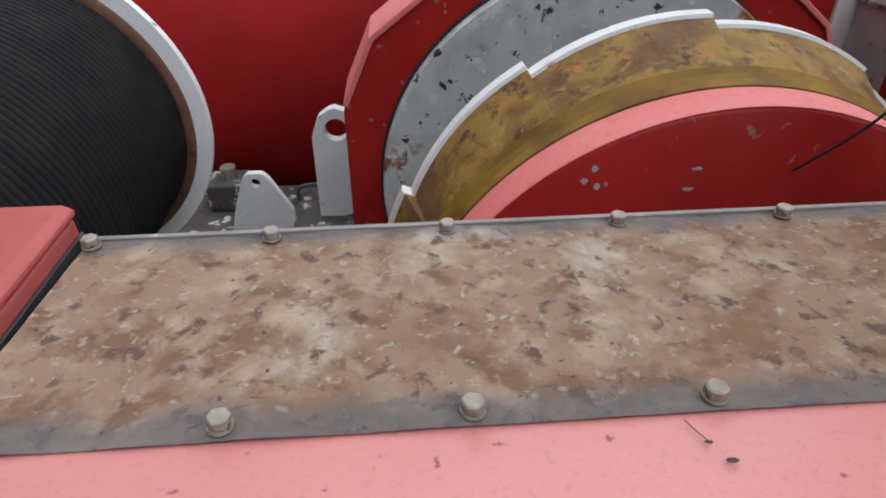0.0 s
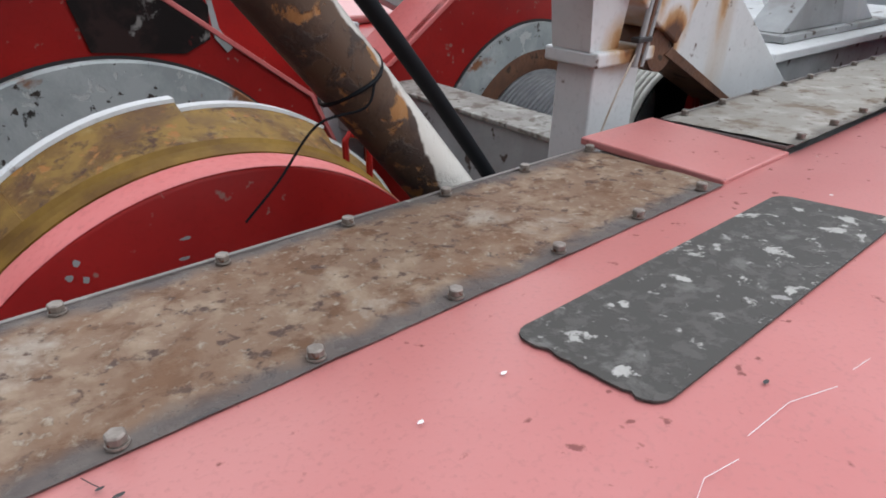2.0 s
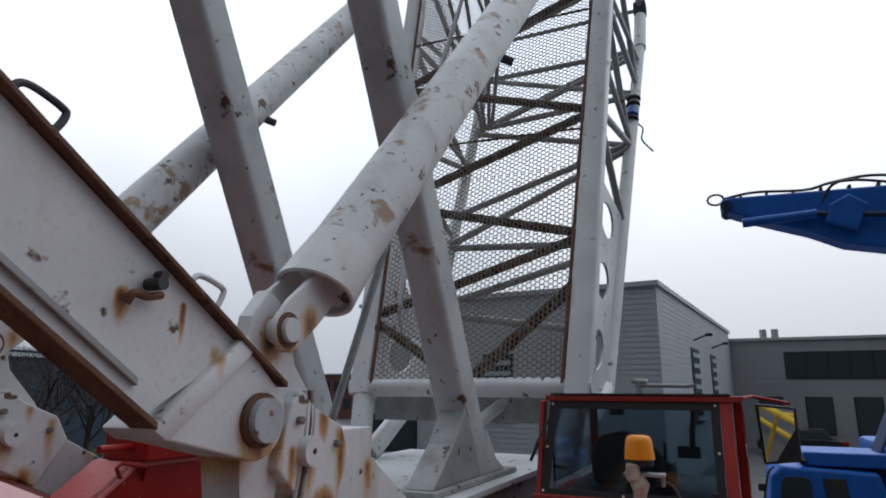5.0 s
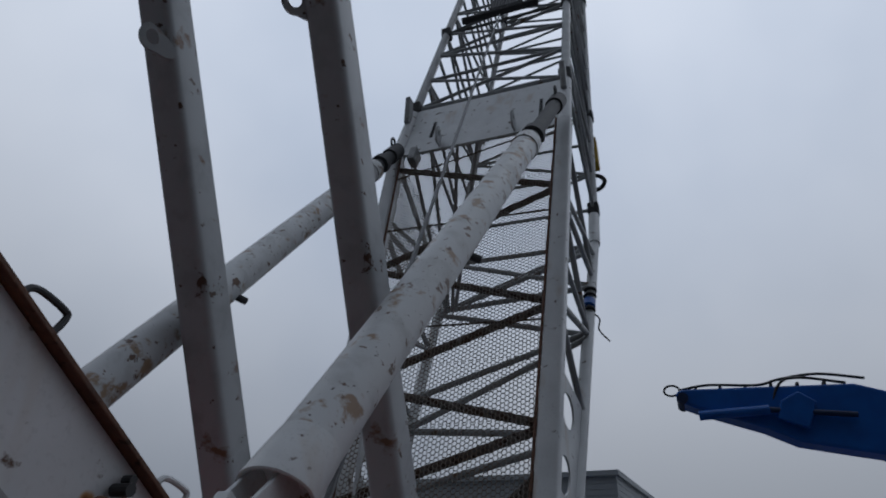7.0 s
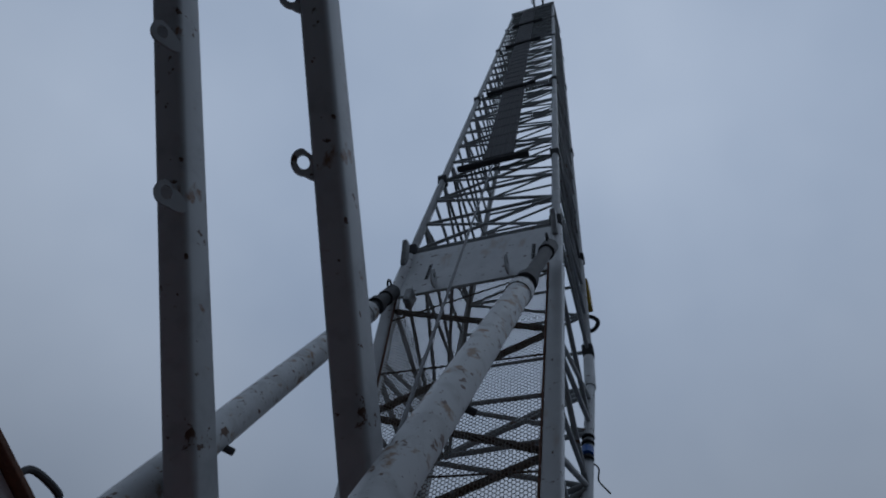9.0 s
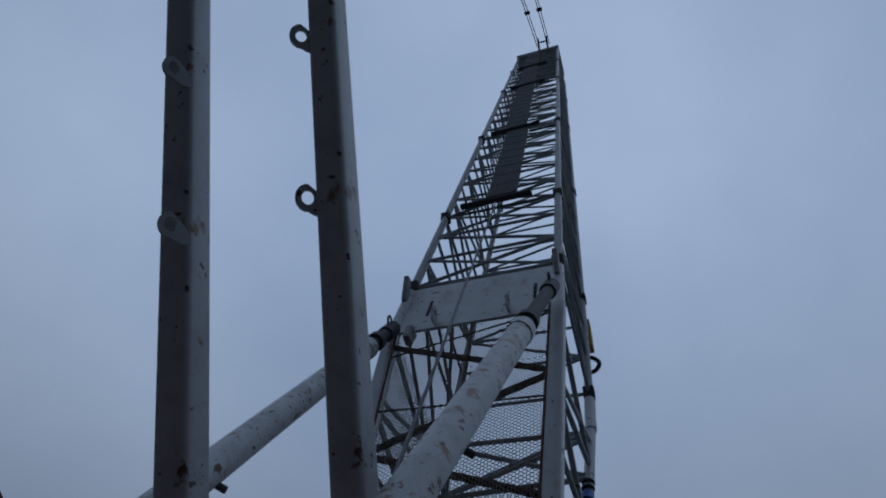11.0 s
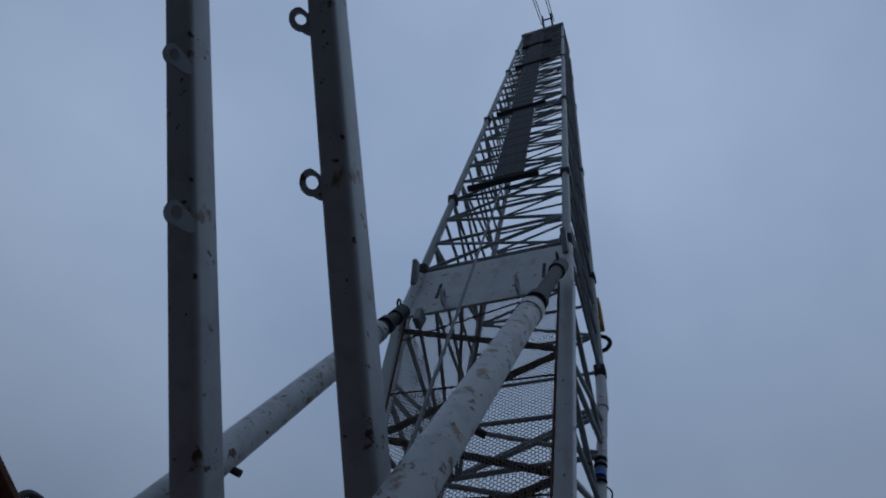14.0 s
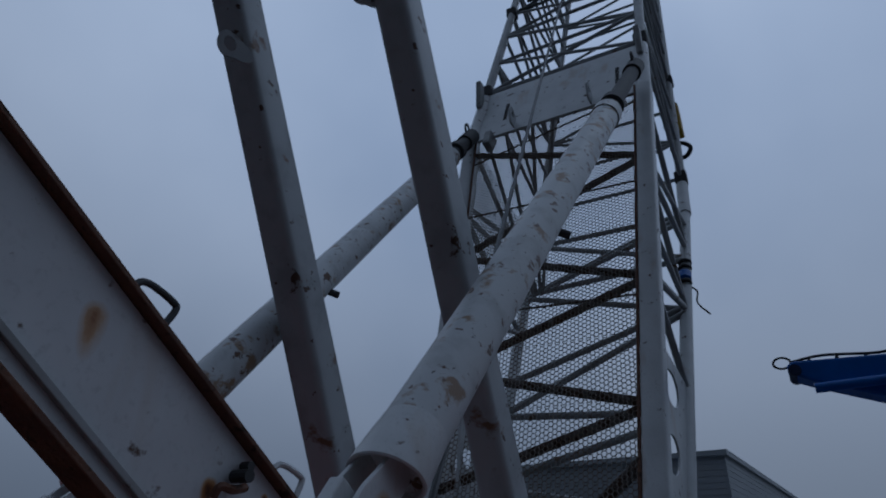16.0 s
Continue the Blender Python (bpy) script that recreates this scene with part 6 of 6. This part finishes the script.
# hand rail and walkway beside the hood
t = thing("hand_rail", (2.4, -0.46, 0.0), "red tubular hand rail along the hood edge", "rail")
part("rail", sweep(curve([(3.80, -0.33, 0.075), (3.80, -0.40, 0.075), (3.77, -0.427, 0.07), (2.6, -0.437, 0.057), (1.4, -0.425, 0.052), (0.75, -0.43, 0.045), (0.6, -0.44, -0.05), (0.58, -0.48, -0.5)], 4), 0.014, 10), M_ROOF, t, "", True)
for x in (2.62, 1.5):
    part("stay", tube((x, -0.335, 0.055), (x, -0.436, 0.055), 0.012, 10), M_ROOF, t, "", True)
t = thing("side_walkway", (2.5, -0.95, -1.2), "white perforated steel walkway beside the hood", "walkway")
for k in range(24):
    y = -0.56 - 0.035 * k
    part("slat", box(0.2, 5.4, y - 0.011, y + 0.011, -1.2, -1.16, 0.0), M_GRATE, t)
for k in range(60):
    x = 0.25 + 0.087 * k
    part("cross_bar", box(x, x + 0.012, -1.38, -0.55, -1.155, -1.14, 0.0), M_GRATE, t)
part("yellow_post", tube((2.0, -1.3, -1.14), (2.0, -1.3, -0.6), 0.03, 12), M_YELLOW, t, "yellow rail post")

# ---- crawler chassis under the deck ----
t = thing("crawler_chassis", (2.5, 1.8, GROUND_Z), "dark steel crawler chassis under the machine deck", "chassis")
part("centre", box(0.5, 5.5, 1.0, 2.9, GROUND_Z + 0.1, -2.27, 0.05), M_DARKMETAL, t)
for y in (-0.6, 3.6):
    part("track", box(-1.5, 7.0, y - 0.1, y + 0.9, GROUND_Z, -1.75, 0.3), M_DARKMETAL, t)

# ---- the yard: buildings, excavator, cars, trees ----


def facade(name, label, x0, x1, y0, y1, h, material, windows, ribs=None, rib_axis="x"):
    t = thing(name, ((x0 + x1) / 2, (y0 + y1) / 2, GROUND_Z), label, "building")
    wall = part("wall", box(x0, x1, y0, y1, GROUND_Z, GROUND_Z + h), material, t)
    part("roof", box(x0 - 0.12, x1 + 0.12, y0 - 0.12, y1 + 0.12, GROUND_Z + h, GROUND_Z + h + 0.18), M_CLADDING, t, "grey roof edge")
    for face_, a0, a1, z0, z1, panes in windows:
        z0, z1 = z0 + GROUND_Z, z1 + GROUND_Z
        if face_ == "x":
            w = part("window", box(x0 - 0.05, x0 + 0.02, a0, a1, z0, z1), M_FRAME, wall, "dark framed window")
        else:
            w = part("window", box(a0, a1, y0 - 0.05, y0 + 0.02, z0, z1), M_FRAME, wall, "dark framed window")
        for k in range(panes):
            p0, p1 = a0 + (a1 - a0) * (k + 0.06) / panes, a0 + (a1 - a0) * (k + 0.94) / panes
            own = box(x0 - 0.06, x0 - 0.052, p0, p1, z0 + 0.08, z1 - 0.08) if face_ == "x" else box(p0, p1, y0 - 0.06, y0 - 0.052, z0 + 0.08, z1 - 0.08)
            ob = part("pane", own, M_PANE, None)
            ob.parent = w
            ob.location = -ORIGIN[t]
    if ribs:
        bm = bmesh.new()
        k = GROUND_Z + 0.4
        while k < GROUND_Z + h - 0.1:
            box(x0 - 0.013, x0 - 0.001, y0, y1, k, k + ribs * 0.5, bm=bm)
            box(x0, x1, y0 - 0.013, y0 - 0.001, k, k + ribs * 0.5, bm=bm)
            k += ribs
        ob = part("cladding_rib", bm, material, wall, "horizontal cladding ribs")
        ob["kind"] = "stuff"
    return t


hall = facade("grey_hall", "tall grey hall clad in horizontally ribbed sheet", 24.0, 46.0, 1.83, 15.4, 7.25, M_CLADDING,
              [("y", 30.5, 32.6, 2.0, 5.4, 1), ("y", 36.5, 38.4, 2.0, 5.4, 1), ("x", 7.6, 9.0, 2.2, 4.9, 1), ("x", 12.2, 14.8, 0.8, 2.4, 1)], ribs=0.2)
for xa, xb in ((30.5, 32.6), (36.5, 38.4)):
    for k in range(7):
        z = GROUND_Z + 2.15 + 0.47 * k
        part("louvre", box(xa + 0.1, xb - 0.1, 1.83 - 0.12, 1.83 - 0.07, z, z + 0.2), M_LOUVRE, hall, "pale louvre blade")
for k in range(6):
    z = GROUND_Z + 2.35 + 0.42 * k
    part("louvre", box(24.0 - 0.12, 24.0 - 0.07, 7.7, 8.9, z, z + 0.18), M_LOUVRE, hall, "pale louvre blade")
turn = Matrix.Translation((24.0, 1.83, 0)) @ Matrix.Rotation(radians(-6.0), 4, "Z") @ Matrix.Translation((-24.0, -1.83, 0))
hall.matrix_world = turn @ Matrix.Translation(hall.location)
office = facade("office_block", "two-storey grey office block with dark framed windows", 46.0, 58.0, -34.0, 12.0, 6.75, M_CLADSIDE,
                [("x", -9.6, -3.6, 4.3, 6.0, 5), ("x", -18.0, -12.0, 4.3, 6.0, 5), ("x", -6.0, -4.5, 0.9, 3.2, 1), ("x", -8.6, -7.1, 0.9, 3.2, 1), ("x", -12.6, -10.6, 0.9, 3.2, 1), ("x", -3.3, -1.9, 0.9, 3.2, 1)], ribs=0.5)
for x in (31.5, 37.4):
    w = 1.83 - 0.105 * (x - 24.0)
    t = thing("wall_lamp", (x, w, 3.3), "dark wall lamp above a window", "lamp", "wall lamps")
    part("arm", tube((x, w + 0.05, 3.05), (x, w - 0.6, 3.3), 0.04, 8), M_BLACK, t)
    part("head", box(x - 0.18, x + 0.18, w - 0.85, w - 0.55, 3.25, 3.37, 0.02), M_BLACK, t)
for y in (-2.6, -3.3):
    solid("roof_vent", tube((47.0, y, 4.2), (47.0, y, 4.85), 0.22, 16), M_GREYPAINT, (47.0, y, 4.2), "grey pipe vent on the office roof", "vent", "roof vents")
facade("dark_shed", "long low dark blue industrial shed", 17.0, 34.0, 30.0, 70.0, 4.9, M_DARKBLD, [])
facade("far_shed", "long dark blue shed far behind the crane", -10.0, 36.0, 36.5, 60.0, 5.6, M_DARKBLD, [])
facade("brick_building", "far red brick building with rows of windows", 70.0, 82.0, 42.0, 52.0, 5.5, M_BRICK, [("x", 43.0 + 1.6 * k, 44.0 + 1.6 * k, z, z + 1.3, 1) for k in range(5) for z in (1.2, 3.4)])


def tree(x, y, h, seed, spread):
    t = thing("bare_tree", (x, y, GROUND_Z), "bare winter tree with fine dark twigs", "tree", "bare trees")
    rr = random.Random(seed)
    verts, faces = [], []
    trunk = bmesh.new()
    tube((x, y, GROUND_Z), (x, y, GROUND_Z + h * 0.45), 0.16, 8, trunk, 0.09)
    part("trunk", trunk, M_BARK, t)

    def twig(p, d, length, r, depth):
        q = p + d * length
        s1 = d.orthogonal().normalized()
        s2 = d.cross(s1)
        base = len(verts)
        for end, rad in ((p, r), (q, r * 0.6)):
            for a in (0, 2.1, 4.2):
                verts.append(end + rad * (math.cos(a) * s1 + math.sin(a) * s2))
        for a in range(3):
            faces.append((base + a, base + (a + 1) % 3, base + 3 + (a + 1) % 3, base + 3 + a))
        if depth:
            for _ in range(4 if depth > 2 else 3):
                nd = (d + Vector((rr.gauss(0, 0.55), rr.gauss(0, 0.55), rr.gauss(0.1, 0.4)))).normalized()
                twig(p + d * length * rr.uniform(0.5, 1.0), nd, length * rr.uniform(0.6, 0.8), r * 0.58, depth - 1)
    for k in range(7):
        a = math.tau * k / 7 + rr.uniform(-0.3, 0.3)
        twig(Vector((x, y, GROUND_Z + h * rr.uniform(0.15, 0.45))), Vector((spread * math.cos(a), spread * math.sin(a), 1)).normalized(), h * 0.24, 0.05, 4)
    me = bpy.data.meshes.new("crown")
    me.from_pydata([v - ORIGIN[t] for v in verts], [], faces)
    me.materials.append(M_LEAF)
    ob = new("crown", me)
    ob.parent = t


tree(15.0, 22.0, 6.2, 2, 0.8)
tree(19.5, 25.5, 6.0, 5, 0.8)
tree(13.0, 26.0, 5.4, 8, 0.9)
rr = random.Random(11)
verts, faces = [], []
for k in range(9000):
    c = Vector((rr.uniform(2, 30), rr.uniform(18.0, 19.0), GROUND_Z + rr.uniform(0.1, 1.5) + rr.gauss(0, 0.08)))
    a = Vector((rr.gauss(0, 1), rr.gauss(0, 1), rr.gauss(0, 1))).normalized() * 0.09
    b = a.orthogonal().normalized() * 0.06
    base = len(verts)
    verts += [c - a, c + b, c + a, c - b]
    faces.append((base, base + 1, base + 2, base + 3))
me = bpy.data.meshes.new("hedge")
me.from_pydata([v - Vector((16, 18.5, GROUND_Z)) for v in verts], [], faces)
me.materials.append(M_HEDGE)
ob = new("hedge", me)
ob.location = (16, 18.5, GROUND_Z)
tagged(ob, "low green hedge along the yard edge", "hedge", kind="stuff")
t = thing("yard_fence", (12, 17.0, GROUND_Z), "dark bar fence in front of the hedge", "fence")
for k in range(90):
    x = 2 + 0.22 * k
    part("bar", box(x, x + 0.03, 17.0, 17.03, GROUND_Z, GROUND_Z + 1.5), M_BLACK, t)
for z in (0.25, 1.35):
    part("rail", box(2, 22, 17.0, 17.04, GROUND_Z + z, GROUND_Z + z + 0.05), M_BLACK, t)


def excavator():
    t = thing("excavator", (13.0, -3.0, GROUND_Z), "blue demolition excavator with its jib folded forward", "excavator")
    X = 12.0
    # cab: rear corner toward the crane
    prof = [(-0.86, -1.93), (-0.78, -1.30), (-0.86, -0.62), (-1.02, -0.46), (-2.35, -0.52), (-2.45, -1.0), (-2.45, -2.15), (-1.6, -2.18)]
    body = part("cab", prism(prof, X, X + 1.7, 0.05, axis="x"), M_BLUE, t, "rounded blue cab")
    for pts in (((-0.93, -1.35), (-1.0, -0.72), (-1.08, -0.62), (-1.36, -0.62), (-1.42, -0.7), (-1.42, -1.45), (-1.34, -1.56), (-1.05, -1.54)), ((-1.58, -0.62), (-1.9, -0.62), (-1.95, -1.5), (-1.8, -1.58), (-1.62, -1.4))):
        ob = part("window", prism(pts, X - 0.015, X + 0.02, 0.012, axis="x"), M_GLASS, body, "dark rounded window")
    part("guard_rod", sweep(curve([(X - 0.05, -0.92, -0.48), (X - 0.08, -0.82, -0.6), (X - 0.1, -0.72, -1.1), (X - 0.08, -0.74, -1.55), (X - 0.02, -0.86, -1.72)]), 0.018, 8), M_BLACK, t, "black guard rod", True)
    part("mirror", box(X - 0.1, X - 0.02, -0.78, -0.66, -0.86, -0.74, 0.02), M_BLACK, t)
    part("roof_box", box(X + 0.1, X + 1.4, -2.6, -1.36, -0.46, -0.24, 0.03), M_BLUE, t)
    for y in (-0.98, -1.36):
        part("roof_lamp", tube((X + 0.1, y, -0.42), (X + 0.22, y, -0.30), 0.06, 12), M_BLACK, t, "black work lamp")
    part("skirt", box(X + 0.05, X + 1.6, -2.5, -0.98, -2.32, -1.95, 0.03), M_BLUE, t)
    part("engine_house", box(X + 0.2, X + 2.6, -5.6, -2.5, -1.95, -0.1, 0.08), M_BLUE, t)
    part("boom_foot", prism([(-2.3, -1.9), (-2.9, -1.9), (-3.1, 0.4), (-2.75, 0.5), (-2.35, -0.4)], X + 0.3, X + 1.0, 0.05, axis="x"), M_BLUEDARK, t)
    for x in (X - 0.2, X + 2.2):
        part("track", box(x, x + 0.6, -6.0, -0.9, GROUND_Z, GROUND_Z + 0.62, 0.2), M_DARKMETAL, t, "dark crawler track")
    # jib
    prof = [(-0.50, 4.08), (-0.62, 4.15), (-3.4, 4.06), (-5.2, 3.4), (-5.2, 2.2), (-3.6, 2.86), (-2.94, 3.0), (-2.4, 3.12), (-1.9, 3.38), (-1.5, 3.53), (-0.9, 3.76), (-0.6, 3.9)]
    jib = part("jib", prism(prof, X + 0.2, X + 0.75, 0.04, axis="x"), M_BLUE, t, "blue tapered jib")
    part("jib_post", prism([(-5.0, 2.6), (-5.4, 2.6), (-4.6, -0.5), (-3.6, -0.5)], X + 0.25, X + 0.7, 0.03, axis="x"), M_BLUE, t)
    part("cylinder", tube((X + 0.1, -0.85, 3.62), (X + 0.1, -2.0, 3.66), 0.085, 16), M_BLUE, t, "", True)
    part("cylinder_rod", tube((X + 0.1, -2.0, 3.66), (X + 0.1, -3.3, 3.5), 0.05, 12), M_BLUEDARK, t, "", True)
    ring = [(X + 0.45, -0.45 + 0.14 * math.cos(a), 4.2 + 0.10 * math.sin(a)) for a in np.linspace(0, math.tau, 20)]
    part("end_ring", sweep(ring, 0.02, 6), M_DARKMETAL, t, "steel ring", True)
    part("tip_boss", tube((X + 0.15, -0.62, 3.98), (X + 0.8, -0.62, 3.98), 0.10, 16), M_BLUEDARK, t, "", True)
    part("link_plate", prism([(-2.1, 3.5), (-2.55, 3.3), (-2.75, 3.75), (-2.5, 3.95), (-2.2, 3.8)], X + 0.05, X + 0.2, 0.03, axis="x"), M_BLUE, t)
    part("hose", sweep(curve([(X + 0.3, -0.6, 4.16), (X + 0.3, -1.1, 4.22), (X + 0.3, -1.9, 4.16), (X + 0.3, -2.3, 4.24), (X + 0.3, -2.9, 4.29), (X + 0.3, -3.6, 4.16)]), 0.025, 6), M_BLACK, t, "black hydraulic hose", True)
    part("hose", sweep(curve([(X + 0.25, -2.0, 3.6), (X + 0.2, -2.25, 4.12), (X + 0.25, -2.6, 4.23), (X + 0.3, -3.3, 4.1)]), 0.025, 6), M_BLACK, t, "black hydraulic hose", True)
    for k in range(6):
        part("hose_clip", box(X + 0.25, X + 0.4, -0.9 - 0.42 * k, -0.85 - 0.42 * k, 4.05, 4.2 - 0.01 * k, 0.01), M_DARKMETAL, t)


excavator()


def car(x, y):
    t = thing("parked_car", (x, y, GROUND_Z), "dark estate car parked at the office wall", "car")
    G = GROUND_Z
    part("body", prism([(y - 2.2, G + 0.35), (y - 2.25, G + 0.75), (y - 1.9, G + 0.9), (y - 1.0, G + 0.98), (y + 2.0, G + 0.95), (y + 2.2, G + 0.7), (y + 2.15, G + 0.35)], x - 0.85, x + 0.85, 0.08, axis="x"), M_CAR, t)
    part("glasshouse", prism([(y - 1.6, G + 0.93), (y - 1.2, G + 1.4), (y + 0.6, G + 1.45), (y + 1.5, G + 0.95)], x - 0.72, x + 0.72, 0.05, axis="x"), M_PANE, t)
    part("roof", box(x - 0.68, x + 0.68, y - 1.2, y + 0.6, G + 1.43, G + 1.48, 0.02), M_CAR, t)
    part("tail_light", box(x - 0.86, x - 0.8, y - 2.24, y - 1.95, G + 0.72, G + 0.88, 0.02), M_TAILLIGHT, t)
    for yy in (y - 1.35, y + 1.35):
        for xx in (x - 0.86, x + 0.68):
            wh = part("wheel", tube((xx, yy, G + 0.31), (xx + 0.18, yy, G + 0.31), 0.31, 20), M_BLACK, t, "", True)
            part("rim", tube((xx - 0.01, yy, G + 0.31), (xx + 0.05, yy, G + 0.31), 0.19, 16), M_PINSTEEL, wh)


car(41.5, -3.6)
# hoses lying on the yard
for pts in ([(9.0, -0.9), (11.0, -1.5), (14.0, -3.2), (17.0, -6.0)], [(8.6, -1.0), (9.6, -1.5), (10.8, -2.4), (12.2, -4.2)]):
    solid("yard_hose", sweep(curve([(x, y, GROUND_Z + 0.03) for x, y in pts]), 0.025, 6), M_PINKROPE, (pts[0][0], pts[0][1], GROUND_Z), "faded orange hose lying on the paving", "hose", "yard hoses")
# yellow lattice jib lying behind the walkway, seen in the mirror
t = thing("lying_jib", (-9.0, -4.2, GROUND_Z), "yellow lattice jib lying on the yard", "crane jib")
for y, z in ((-5.0, 0.2), (-3.6, 0.2), (-5.0, 1.5), (-3.6, 1.5)):
    part("chord", tube((-14, y, GROUND_Z + z), (-3.0, y, GROUND_Z + z), 0.07, 10), M_YELLOW, t)
for k in range(9):
    x = -14 + 1.2 * k
    part("brace", tube((x, -3.6, GROUND_Z + 0.2), (x + 1.2, -3.6, GROUND_Z + 1.5), 0.04, 8), M_YELLOW, t)
    part("brace", tube((x, -3.6, GROUND_Z + 1.5), (x + 1.2, -5.0, GROUND_Z + 1.5), 0.04, 8), M_YELLOW, t)
